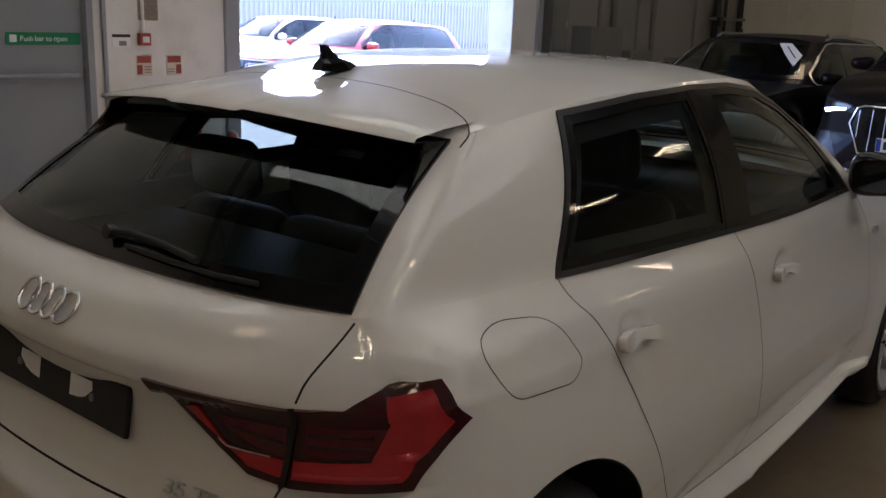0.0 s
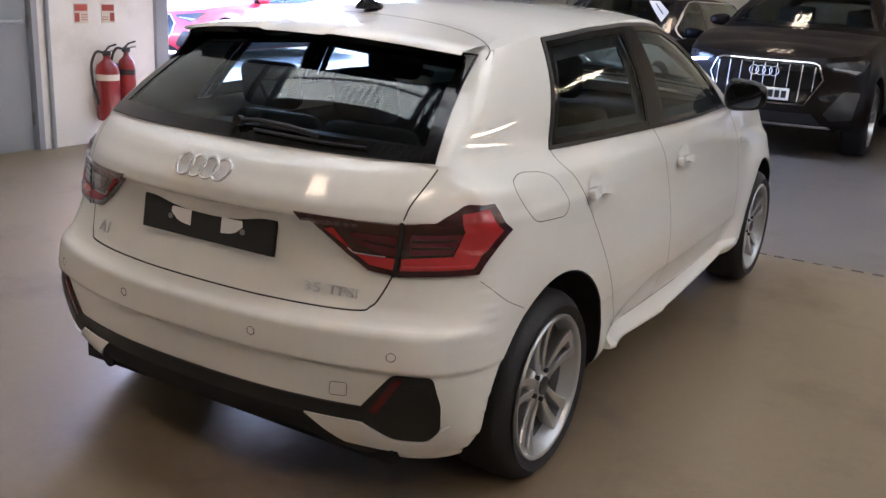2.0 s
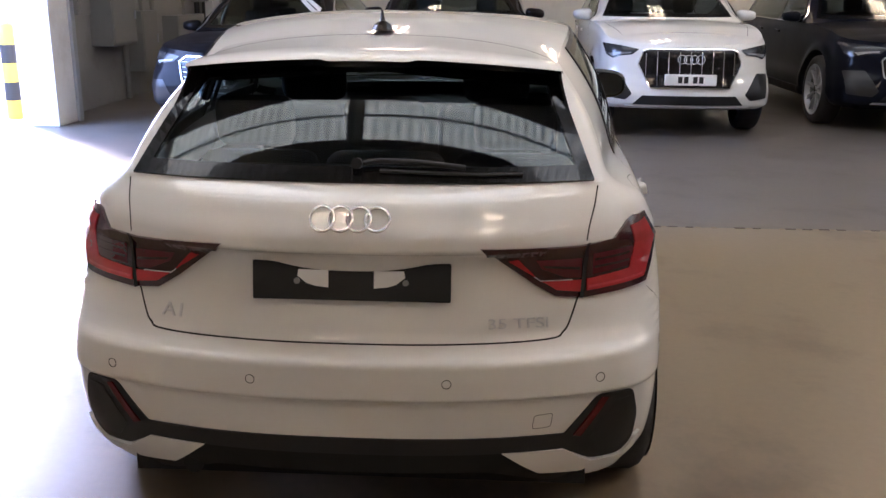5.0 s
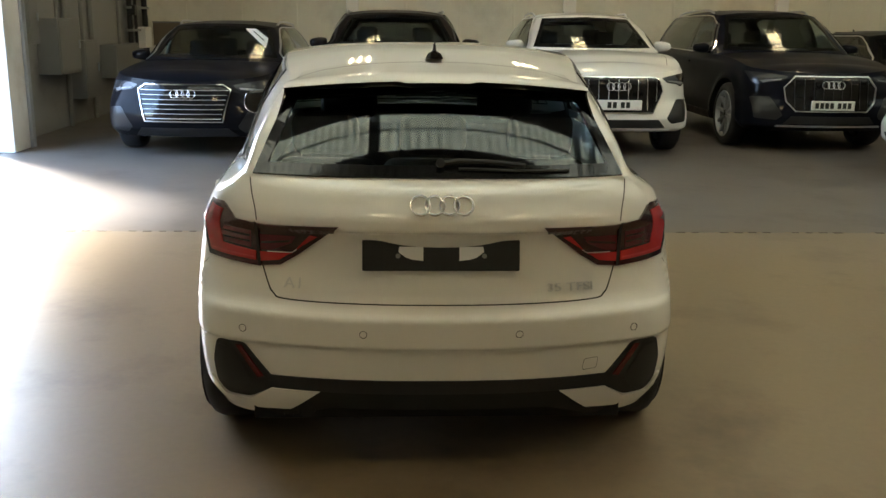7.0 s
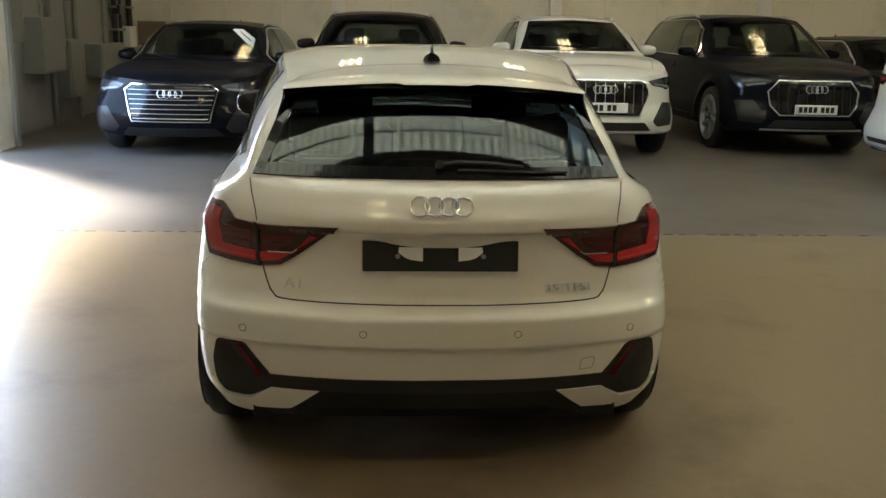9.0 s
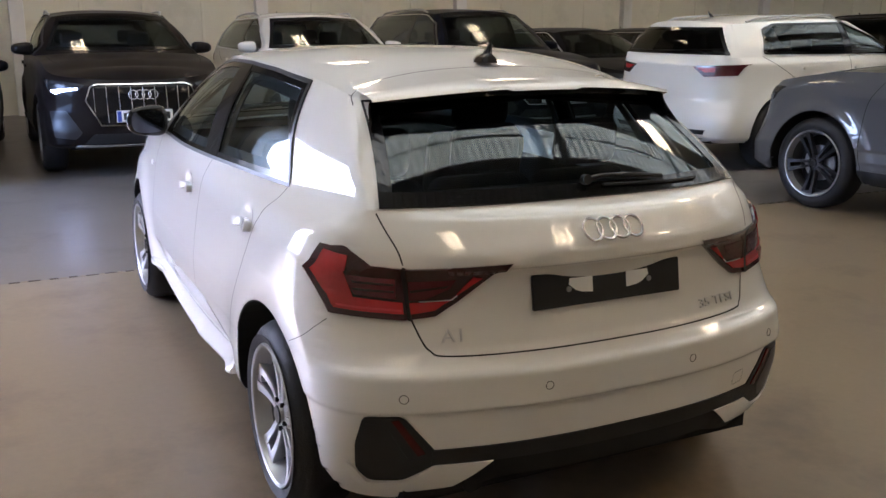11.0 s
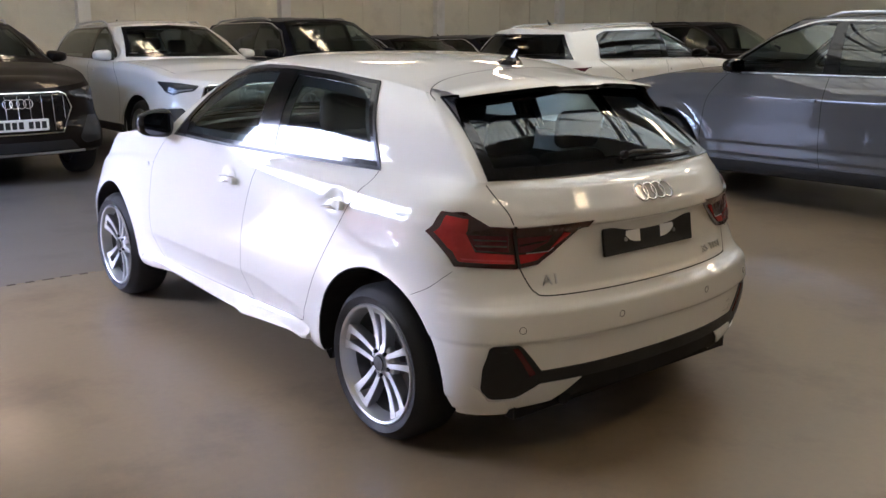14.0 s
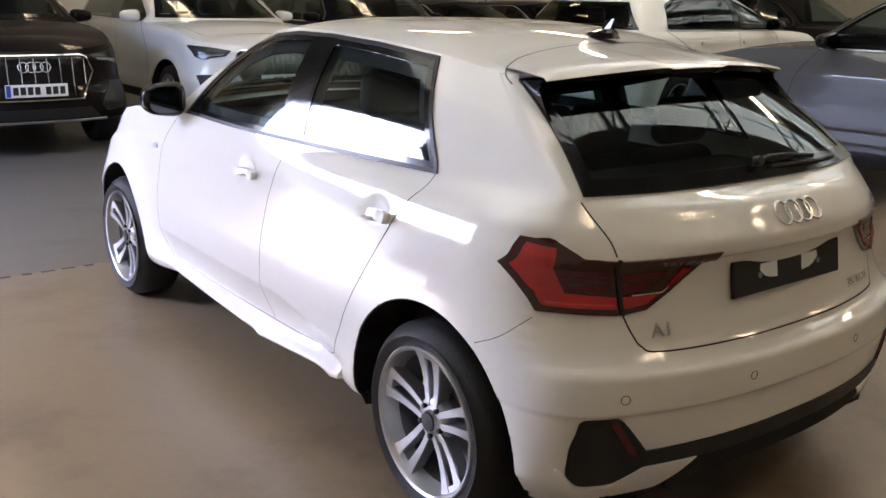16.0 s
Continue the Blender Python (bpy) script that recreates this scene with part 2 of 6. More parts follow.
def lathe(profile, n, axis="x"):
    """A bmesh turned round an axis from (along, radius) pairs."""
    bm = bmesh.new()
    rings = []
    for along, rad in profile:
        ring = []
        for k in range(n):
            a = 2 * math.pi * k / n
            p = (along, rad * math.cos(a), rad * math.sin(a)) if axis == "x" else (rad * math.cos(a), rad * math.sin(a), along)
            ring.append(bm.verts.new(p))
        rings.append(ring)
    for r0, r1 in zip(rings, rings[1:]):
        for k in range(n):
            bm.faces.new((r0[k], r0[(k + 1) % n], r1[(k + 1) % n], r1[k]))
    bmesh.ops.recalc_face_normals(bm, faces=bm.faces)
    return bm


def tube(points, r, n=8, closed=False):
    """A round bar along a line of points."""
    pts = [Vector(p) for p in points]
    bm = bmesh.new()
    rings = []
    for k, p in enumerate(pts):
        a = pts[k - 1] if (k or closed) else p
        b = pts[(k + 1) % len(pts)] if (k < len(pts) - 1 or closed) else p
        d = (b - a).normalized()
        side = d.cross(Vector((0.13, 0.21, 0.97))).normalized()
        up = side.cross(d)
        rings.append([bm.verts.new(p + r * (math.cos(2 * math.pi * j / n) * side + math.sin(2 * math.pi * j / n) * up)) for j in range(n)])
    pairs = list(zip(rings, rings[1:])) + ([(rings[-1], rings[0])] if closed else [])
    for r0, r1 in pairs:
        for j in range(n):
            bm.faces.new((r0[j], r0[(j + 1) % n], r1[(j + 1) % n], r1[j]))
    if not closed:
        bm.faces.new(rings[0][::-1])
        bm.faces.new(rings[-1])
    return bm


def hermite(xs, ys, x):
    """A smooth curve through the keys, with no overshoot."""
    xs, ys, x = np.asarray(xs, float), np.asarray(ys, float), np.asarray(x, float)
    d = np.diff(ys) / np.diff(xs)
    m = np.r_[d[0], np.where(d[1:] * d[:-1] > 0, 2 * d[1:] * d[:-1] / (d[1:] + d[:-1] + 1e-12), 0), d[-1]]
    x = np.clip(x, xs[0], xs[-1])
    k = np.clip(np.searchsorted(xs, x) - 1, 0, len(xs) - 2)
    h = xs[k + 1] - xs[k]
    t = (x - xs[k]) / h
    return (1 + 2 * t) * (1 - t) ** 2 * ys[k] + t * (1 - t) ** 2 * h * m[k] + t * t * (3 - 2 * t) * ys[k + 1] + t * t * (t - 1) * h * m[k + 1]


def grid_faces(rows, cols, flip=False):
    out = []
    for r in range(rows - 1):
        for c in range(cols - 1):
            a, b, d, e = r * cols + c, r * cols + c + 1, (r + 1) * cols + c + 1, (r + 1) * cols + c
            out.append((e, d, b, a) if flip else (a, b, d, e))
    return out


from mathutils.bvhtree import BVHTree


# ---- the shape of a car: rear axle at y = 0, nose towards +y ----
class Shell:
    """The skin of a car from a few profile curves over height."""

    def __init__(self, s):
        self.s = s
        z = np.array(s["z"])
        self.zlow, self.zbelt = z[0], z[-1]
        self.cols = dict(rear=s.get("nr", 26), corner=s.get("nc", 12), side=s.get("ns", 170), fcorner=s.get("nc", 12), front=s.get("nr", 26))
        self.rows = s.get("rows", 56)
        self._lower()
        self._upper()

    def outline(self, z):
        """Half of the plan at a level, from the middle of the tail to the middle of the nose."""
        s, n = self.s, self.cols
        g = lambda key: float(hermite(s["z"], s[key], z))  # noqa: E731
        y0, xc, yc, W, r = g("y0"), g("xc"), g("yc"), g("W"), g("r")
        yf, xf, ycf, rf = g("yf"), g("xf"), g("ycf"), g("rf")
        ym = s.get("ymid", 1.2)
        lo, hi = s.get("p", 1.5), s.get("ptop", s.get("p", 1.5))
        p = lo + (hi - lo) * min(1, max(0, (z - 0.80) / 0.15))

        def rear(x):
            return y0 + (yc - y0) * (np.abs(x) / xc) ** 2.5

        def front(x):
            return yf - (yf - ycf) * (np.abs(x) / xf) ** 2.4

        def side(y):
            a = np.clip((y - yc) / (ym - yc), 0, 1)
            b = np.clip((ycf - y) / (ycf - ym), 0, 1)
            return np.where(y < ym, xc + (W - xc) * (1 - (1 - a) ** p), xf + (W - xf) * (1 - (1 - b) ** 1.8))

        out = []
        xr = np.linspace(0, xc - r * 0.8, n["rear"], endpoint=False)
        out.append(np.c_[xr, rear(xr)])
        p0, p1, p2 = np.array([xc - r * 0.8, float(rear(xc - r * 0.8))]), np.array([xc, yc]), np.array([float(side(yc + r)), yc + r])
        t = np.linspace(0, 1, n["corner"], endpoint=False)[:, None]
        out.append((1 - t) ** 2 * p0 + 2 * t * (1 - t) * p1 + t * t * p2)
        ys = np.linspace(yc + r, ycf - rf, n["side"], endpoint=False)
        out.append(np.c_[side(ys), ys])
        p0, p1, p2 = np.array([float(side(ycf - rf)), ycf - rf]), np.array([xf, ycf]), np.array([xf - rf * 0.8, float(front(xf - rf * 0.8))])
        out.append((1 - t) ** 2 * p0 + 2 * t * (1 - t) * p1 + t * t * p2)
        xs = np.linspace(xf - rf * 0.8, 0, n["front"])
        out.append(np.c_[xs, front(xs)])
        return np.concatenate(out)

    def arch(self, y):
        """The lower edge of the skin at y."""
        s = self.s
        low = np.where((y > 0.3) & (y < 2.25), s.get("rocker", self.zlow), self.zlow)
        for ya in (s.get("ya", 0.0), s["wb"]):
            R = s["arch"]
            d = np.abs(y - ya)
            low = np.where(d < R, np.maximum(low, s["hub"] + np.sqrt(np.maximum(R * R - d * d, 0))), low)
        return low

    def _lower(self):
        s = self.s
        v = np.linspace(0, 1, self.rows)
        rings = []
        for k in v:
            level = self.zlow + (self.zbelt - self.zlow) * k
            o = self.outline(level)
            y = o[:, 1]
            # a column of the grid runs down each end of each wheel arch
            far = np.abs(o[:, 0]) > 0.5
            for ye in [ya + e * s["arch"] for ya in (s.get("ya", 0.0), s["wb"]) for e in (-1, 1)]:
                near = int(np.argmin(np.where(far, np.abs(y - ye), 9.0)))
                y[near] = ye
            top = hermite(s["hood_y"], s["hood_z"], y)
            z = self.zlow + (top - self.zlow) * k
            z = np.maximum(z, self.arch(y))
            if "skirt" in s:
                rise = np.clip((np.abs(o[:, 0]) - 0.34) / 0.20, 0, 1)
                z = np.where(y < -0.25, np.maximum(z, s["skirt"] - (s["skirt"] - self.zlow) * rise * rise * (3 - 2 * rise)), z)
            x = o[:, 0].copy()
            for ya in (s.get("ya", 0.0), s["wb"]):
                d = np.hypot(y - ya, z - s["hub"]) - s["arch"]
                x += s.get("flare", 0.025) * np.exp(-(np.maximum(d, 0) / s.get("spread", 0.07)) ** 2) * (np.abs(o[:, 0]) > 0.5) * np.clip((0.95 * self.zbelt - z) / 0.2, 0, 1)
            for yd, zd, depth, ry, rz in s.get("dents", ()):
                x -= depth * np.exp(-(((y - yd) / ry) ** 2 + ((z - zd) / rz) ** 2) ** 2) * (np.abs(o[:, 0]) > 0.5)
            if "tuck" in s:
                # the doors fold in below a crease above the sill
                ease = lambda a, b: (lambda q: q * q * (3 - 2 * q))(np.clip((y - a) / (b - a), 0, 1))  # noqa: E731,B023
                crease = 0.405 + 0.060 * ease(0.50, 0.95)
                fold = np.clip((crease - z) / (crease - 0.345), 0, 1)
                x -= s["tuck"] * fold * ease(0.40, 0.66) * (1 - ease(1.92, 2.14)) * (np.abs(o[:, 0]) > 0.5)
            rings.append(np.c_[x, y, z])
        self.low = np.array(rings)
        self.top_ring = self.low[-1]

    def _upper(self):
        s = self.s
        n = self.cols
        ring = self.top_ring
        a, b = n["rear"], n["rear"] + n["corner"]
        side_end = b + int(np.searchsorted(ring[b : b + n["side"], 1], s["a_base"]))
        rear, corner, side = ring[:a], ring[a:b], ring[b:side_end]
        nw = 26
        last = side[-1]
        t = np.linspace(0, 1, nw + 1)[1:]
        bx = last[0] * (1 - t) ** 0.9
        by = last[1] + (s["cowl"] - last[1]) * (1 - (1 - t) ** 2.2)
        bz = last[2] + (s["cowl_z"] - last[2]) * t
        base = np.concatenate([rear, corner, side, np.c_[bx, by, bz]])
        # the roof's edge
        (xr, yr, zr), (xa, ya, za) = s["roof_rear"], s["roof_front"]
        u = np.linspace(0, 1, a, endpoint=False)
        rz = s["roof_rear_mid"]
        t_rear = np.c_[u * xr, rz[0] + (yr - rz[0]) * u**2, rz[1] + (zr - rz[1]) * u**2.8]
        t_corner = np.repeat([[xr, yr, zr]], b - a, 0) + np.linspace(0, 0.03, b - a)[:, None] * [0.2, 1, 0.15]
        w = np.linspace(0, 1, side_end - b)
        y0 = t_corner[-1, 1]
        ys = y0 + (ya - y0) * w
        t_side = np.c_[hermite(s["rail_y"], s["rail_x"], ys), ys, hermite(s["rail_y"], s["rail_z"], ys)]
        xa, za = t_side[-1, 0], t_side[-1, 2]
        t_ws = np.c_[xa * (1 - t), ya + (s["ws_top"][0] - ya) * (1 - (1 - t) ** 2), za + (s["ws_top"][1] - za) * (1 - (1 - t) ** 2.8)]
        top = np.concatenate([t_rear, t_corner, t_side, t_ws])
        rows = s.get("urows", 34)
        out = []
        nrm = np.c_[base[:, 0], np.where(np.arange(len(base)) < b, -0.5, np.where(np.arange(len(base)) > side_end, 0.5, 0.0)), 0 * base[:, 0]]
        nrm /= np.linalg.norm(nrm, axis=1)[:, None] + 1e-9
        nrm[:, 2] = 0.3
        for k in np.linspace(0, 1, rows):
            out.append(base * (1 - k) + top * k + nrm * s.get("bulge", 0.02) * math.sin(math.pi * k))
        self.up = np.array(out)
        if "shoulder" in s:
            # round the shoulder where the pillars rise from the flank
            m, rows_low = s["shoulder"], len(self.low)
            strip = np.concatenate([self.low[rows_low - m :, :side_end], self.up[1 : m + 1, :side_end]])
            soft = np.clip((np.arange(side_end) - a) / (b - a), 0, 1) * np.clip((1.80 - strip[m, :, 1]) / 0.3, 0, 1)
            flat = strip.copy()
            for _ in range(m * m // 2):
                flat[1:-1] += 0.5 * ((flat[:-2] + flat[2:]) / 2 - flat[1:-1])
            strip += (flat - strip) * soft[None, :, None]
            self.low[rows_low - m :, :side_end] = strip[:m]
            self.up[1 : m + 1, :side_end] = strip[m:]
            self.up[0, :side_end] = self.low[-1, :side_end]
            self.top_ring = self.low[-1]
        E = np.concatenate([t_corner[:1], t_side])
        E = E[np.linspace(0, len(E) - 1, 46).astype(int)]
        w = np.linspace(0, 1, len(E))
        cy = rz[0] + (s["ws_top"][0] - rz[0]) * w
        cz = hermite([rz[0]] + s["spine_y"][1:-1] + [s["ws_top"][0]], [rz[1]] + s["spine_z"][1:-1] + [s["ws_top"][1]], cy)
        caps = []
        for k in np.linspace(1, 0, 18):
            caps.append(np.c_[E[:, 0] * k, cy + (E[:, 1] - cy) * k**2, cz + (E[:, 2] - cz) * k**2.8])
        self.cap = np.array(caps)
        # bonnet and rear deck, behind and before the glass
        first = side_end
        hood = []
        r2 = self.top_ring[first:]
        yy = np.clip(r2[:, 1], r2[0, 1], s["nose_spine"])
        S2 = np.c_[0 * yy, yy, r2[:, 2] * 0]
        ztop = hermite(s["hood_y"], s["hood_z"], yy) + s.get("crown", 0.05)
        for k in np.linspace(0, 1, 16):
            q = r2 * (1 - k) + S2 * k
            q[:, 2] = r2[:, 2] + (ztop - r2[:, 2]) * (1 - (1 - k) ** 2.2)
            hood.append(q)
        self.hood = np.array(hood)
        self.marks = (a, b, side_end)

    def pieces(self, cut=()):
        """Both halves as vertices and faces: sides, then roof and bonnet. cut: tests that tell which faces are openings."""
        parts_ = {}
        for key, g in (("low", self.low), ("up", self.up), ("roof", self.cap), ("hood", self.hood)):
            rows, cols = g.shape[:2]
            V = g.reshape(-1, 3)
            M = V * [-1, 1, 1]
            F = grid_faces(rows, cols) + [tuple(i + len(V) for i in f) for f in grid_faces(rows, cols, True)]
            V = np.concatenate([V, M])
            F = np.array(F)
            P = V[F]
            area = np.linalg.norm(np.cross(P[:, 2] - P[:, 0], P[:, 3] - P[:, 1]), axis=1)
            F = F[area > 1e-7]
            parts_[key] = (V, F)
        V, F = parts_["up"]
        C = V[F].mean(1)
        keep = np.ones(len(F), bool)
        for test in cut:
            keep &= ~test(C)
        parts_["up_open"] = (V, F[keep])
        V, F = parts_["low"]
        C = V[F].mean(1)
        keep = np.ones(len(F), bool)
        for ya in (self.s.get("ya", 0.0), self.s["wb"]):
            R, d = self.s["arch"], np.abs(C[:, 1] - ya)
            edge = self.s["hub"] + np.sqrt(np.maximum(R * R - d * d, 0))
            keep &= ~((d < R - 0.001) & (C[:, 2] < edge - 0.003) & (np.abs(C[:, 0]) > 0.5))
            rim = np.abs(np.hypot(V[:, 1] - ya, V[:, 2] - self.s["hub"]) - R) < 1e-3
            keep &= ~rim[F].all(1)
        parts_["low_open"] = (V, F[keep])
        return parts_


def join(lists):
    V, F, n = [], [], 0
    for v, f in lists:
        V.append(np.asarray(v))
        F += [tuple(int(i) + n for i in q) for q in f]
        n += len(v)
    return np.concatenate(V), F


class Skin:
    """Finds places on a closed car skin by casting rays at it."""

    def __init__(self, pieces):
        V, F = join([pieces[k] for k in ("low", "up", "roof", "hood")])
        self.tree = BVHTree.FromPolygons([tuple(v) for v in V], [f for f in F])

    def rear(self, x, z):
        p, n, *_ = self.tree.ray_cast(Vector((x, -6, z)), Vector((0, 1, 0)))
        return (p, n if n.y < 0 else -n) if p else (Vector((x, 0, z)), Vector((0, -1, 0)))

    def front(self, x, z):
        p, n, *_ = self.tree.ray_cast(Vector((x, 9, z)), Vector((0, -1, 0)))
        return (p, n if n.y > 0 else -n) if p else (Vector((x, 3, z)), Vector((0, 1, 0)))

    def right(self, y, z):
        p, n, *_ = self.tree.ray_cast(Vector((3, y, z)), Vector((-1, 0, 0)))
        return (p, n if n.x > 0 else -n) if p else (Vector((0.8, y, z)), Vector((1, 0, 0)))

    def left(self, y, z):
        p, n = self.right(y, z)
        return Vector((-p.x, p.y, p.z)), Vector((-n.x, n.y, n.z))

    def above(self, x, y):
        p, n, *_ = self.tree.ray_cast(Vector((x, y, 4)), Vector((0, 0, -1)))
        return (p, n if n.z > 0 else -n) if p else (Vector((x, y, 1)), Vector((0, 0, 1)))


def inside(poly, a, b):
    """Which of the points (a, b) lie in the polygon."""
    a, b = np.asarray(a), np.asarray(b)
    res = np.zeros(a.shape, bool)
    for (x0, y0), (x1, y1) in zip(poly, poly[1:] + poly[:1]):
        hit = (y0 > b) != (y1 > b)
        res ^= hit & (a < (x1 - x0) * (b - y0) / (y1 - y0 + 1e-12) + x0)
    return res


def shrink(poly, d):
    """The polygon moved inwards by d (its corners run anticlockwise)."""
    area = sum(x0 * y1 - x1 * y0 for (x0, y0), (x1, y1) in zip(poly, poly[1:] + poly[:1]))
    sgn = 1 if area > 0 else -1
    out = []
    n = len(poly)
    for k in range(n):
        p0, p1, p2 = np.array(poly[k - 1]), np.array(poly[k]), np.array(poly[(k + 1) % n])
        e0, e1 = (p1 - p0) / (np.linalg.norm(p1 - p0) + 1e-9), (p2 - p1) / (np.linalg.norm(p2 - p1) + 1e-9)
        n0, n1 = np.array([-e0[1], e0[0]]) * sgn, np.array([-e1[1], e1[0]]) * sgn
        m = n0 + n1
        m = m / max(m @ m / 2, 0.35)
        out.append(tuple(p1 + m * d))
    return out


def rounded(poly, r, n=5):
    """The polygon with rounded corners."""
    out = []
    for k in range(len(poly)):
        p0, p1, p2 = np.array(poly[k - 1], float), np.array(poly[k], float), np.array(poly[(k + 1) % len(poly)], float)
        a, b = p0 - p1, p2 - p1
        la, lb = np.linalg.norm(a), np.linalg.norm(b)
        q = min(r, la * 0.45, lb * 0.45)
        s, e = p1 + a / la * q, p1 + b / lb * q
        for t in np.linspace(0, 1, n):
            out.append(tuple((1 - t) ** 2 * s + 2 * t * (1 - t) * p1 + t * t * e))
    return out


def dense(poly, step=0.03):
    out = []
    for p, q in zip(poly, poly[1:] + poly[:1]):
        n = max(1, int(math.dist(p, q) / step))
        out += [(p[0] + (q[0] - p[0]) * k / n, p[1] + (q[1] - p[1]) * k / n) for k in range(n)]
    return out


def patch(where, poly, proud, depth=0.0, step=0.03):
    """A sheet of the polygon's shape laid on the skin, proud of it, with side walls of the given depth."""
    edge = dense(poly, step)
    bm = bmesh.new()
    flat = [bm.verts.new((a, b, 0)) for a, b in edge]
    es = [bm.edges.new((flat[k], flat[(k + 1) % len(flat)])) for k in range(len(flat))]
    bmesh.ops.triangle_fill(bm, use_beauty=True, edges=es)
    lo_a, hi_a = min(a for a, _ in edge), max(a for a, _ in edge)
    lo_b, hi_b = min(b for _, b in edge), max(b for _, b in edge)
    for k in range(1, int((hi_a - lo_a) / step) + 1):
        bmesh.ops.bisect_plane(bm, geom=bm.verts[:] + bm.edges[:] + bm.faces[:], plane_co=(lo_a + k * step, 0, 0), plane_no=(1, 0, 0))
    for k in range(1, int((hi_b - lo_b) / step) + 1):
        bmesh.ops.bisect_plane(bm, geom=bm.verts[:] + bm.edges[:] + bm.faces[:], plane_co=(0, lo_b + k * step, 0), plane_no=(0, 1, 0))
    bmesh.ops.remove_doubles(bm, verts=bm.verts[:], dist=1e-5)
    normals = {}
    for v in bm.verts:
        p, n = where(v.co.x, v.co.y)
        normals[v] = n
        v.co = p + n * proud
    mean = Vector((0, 0, 0))
    for n in normals.values():
        mean += n
    bm.normal_update()
    for f in bm.faces[:]:
        if f.normal.dot(mean) < 0:
            f.normal_flip()
    if depth:
        rim = [e for e in bm.edges if len(e.link_faces) == 1]
        lower = {}
        for e in rim:
            for v in e.verts:
                if v not in lower:
                    lower[v] = bm.verts.new(v.co - normals[v] * depth)
        for e in rim:
            a, b = e.verts
            bm.faces.new((a, b, lower[b], lower[a]))
        bmesh.ops.recalc_face_normals(bm, faces=bm.faces[:])
    return bm


def band(where, poly, width, proud, thick=0.0, step=0.02):
    """A closed strip along the polygon's edge, laid on the skin, its outer edge on the polygon."""
    edge = dense(poly, step)
    inner = shrink(edge, width)
    bm = bmesh.new()
    rings = []
    for e, off in ((edge, -0.006), (edge, proud), (inner, proud), (inner, -0.006)):
        row = []
        for a, b in e:
            p, n = where(a, b)
            row.append(bm.verts.new(p + n * off))
        rings.append(row)
    for r0, r1 in zip(rings, rings[1:]):
        for k in range(len(edge)):
            j = (k + 1) % len(edge)
            bm.faces.new((r0[k], r0[j], r1[j], r1[k]))
    bmesh.ops.recalc_face_normals(bm, faces=bm.faces[:])
    return bm


def seam(where, line, width=0.005, proud=0.0008, step=0.02):
    """A thin dark joint along a line on the skin."""
    pts = []
    for p, q in zip(line, line[1:]):
        n = max(1, int(math.dist(p, q) / step))
        pts += [(p[0] + (q[0] - p[0]) * k / n, p[1] + (q[1] - p[1]) * k / n) for k in range(n)]
    pts.append(line[-1])
    bm = bmesh.new()
    prev = None
    P = [where(*p) for p in pts]
    for k, (p, n) in enumerate(P):
        d = P[min(k + 1, len(P) - 1)][0] - P[max(k - 1, 0)][0]
        side = d.cross(n)
        side = side.normalized() * width / 2 if side.length > 1e-9 else Vector((0, 0, width / 2))
        row = [bm.verts.new(p + side + n * proud), bm.verts.new(p - side + n * proud)]
        if prev:
            bm.faces.new((prev[0], prev[1], row[1], row[0]))
        prev = row
    return bm


def smooth_line(pts, n=8):
    """A rounded line through the points."""
    P = [np.array(p, float) for p in pts]
    P = [2 * P[0] - P[1]] + P + [2 * P[-1] - P[-2]]
    out = []
    for k in range(1, len(P) - 2):
        for t in np.linspace(0, 1, n, endpoint=False):
            a, b, c, d = P[k - 1 : k + 3]
            out.append(tuple(0.5 * (2 * b + (c - a) * t + (2 * a - 5 * b + 4 * c - d) * t * t + (3 * b - a - 3 * c + d) * t**3)))
    out.append(tuple(P[-2]))
    return out


def pane_skin(at, poly, axis, degree=4):
    """An even curved sheet through the skin inside the outline: finder of place and outward normal."""
    lo, hi = np.min(poly, 0), np.max(poly, 0)
    u, v = (g.ravel() for g in np.meshgrid(np.linspace(lo[0], hi[0], 45), np.linspace(lo[1], hi[1], 25)))
    keep = inside(shrink(poly, 0.006), u, v)
    u, v = u[keep], v[keep]
    got = [at(float(a), float(b)) for a, b in zip(u, v)]
    d = np.array([p[axis] for p, _ in got])
    sign = math.copysign(1, sum(n[axis] for _, n in got))
    mid, half = (lo + hi) / 2, (hi - lo) / 2
    terms = [(i, j) for i in range(degree + 1) for j in range(degree + 1) if i + j <= degree]
    basis = lambda a, b: np.array([((a - mid[0]) / half[0]) ** i * ((b - mid[1]) / half[1]) ** j for i, j in terms])  # noqa: E731
    c = np.linalg.lstsq(basis(u, v).T, d, rcond=None)[0]

    def where(a, b):
        f = float(c @ basis(a, b))
        fa = (float(c @ basis(a + 1e-3, b)) - f) / 1e-3
        fb = (float(c @ basis(a, b + 1e-3)) - f) / 1e-3
        if axis == 1:
            return Vector((a, f, b)), Vector((-fa * sign, sign, -fb * sign)).normalized()
        return Vector((f, a, b)), Vector((sign, -fa * sign, -fb * sign)).normalized()

    return where


def letters(text, size, depth, mat, name):
    c = bpy.data.curves.new(name, "FONT")
    c.body, c.size, c.extrude, c.align_x = text, size, depth, "CENTER"
    ob = bpy.data.objects.new(name, c)
    scene.collection.objects.link(ob)
    dg = bpy.context.evaluated_depsgraph_get()
    me = bpy.data.meshes.new_from_object(ob.evaluated_get(dg))
    bpy.data.objects.remove(ob)
    me.name = name
    me.materials.clear()
    me.materials.append(mat)
    return me


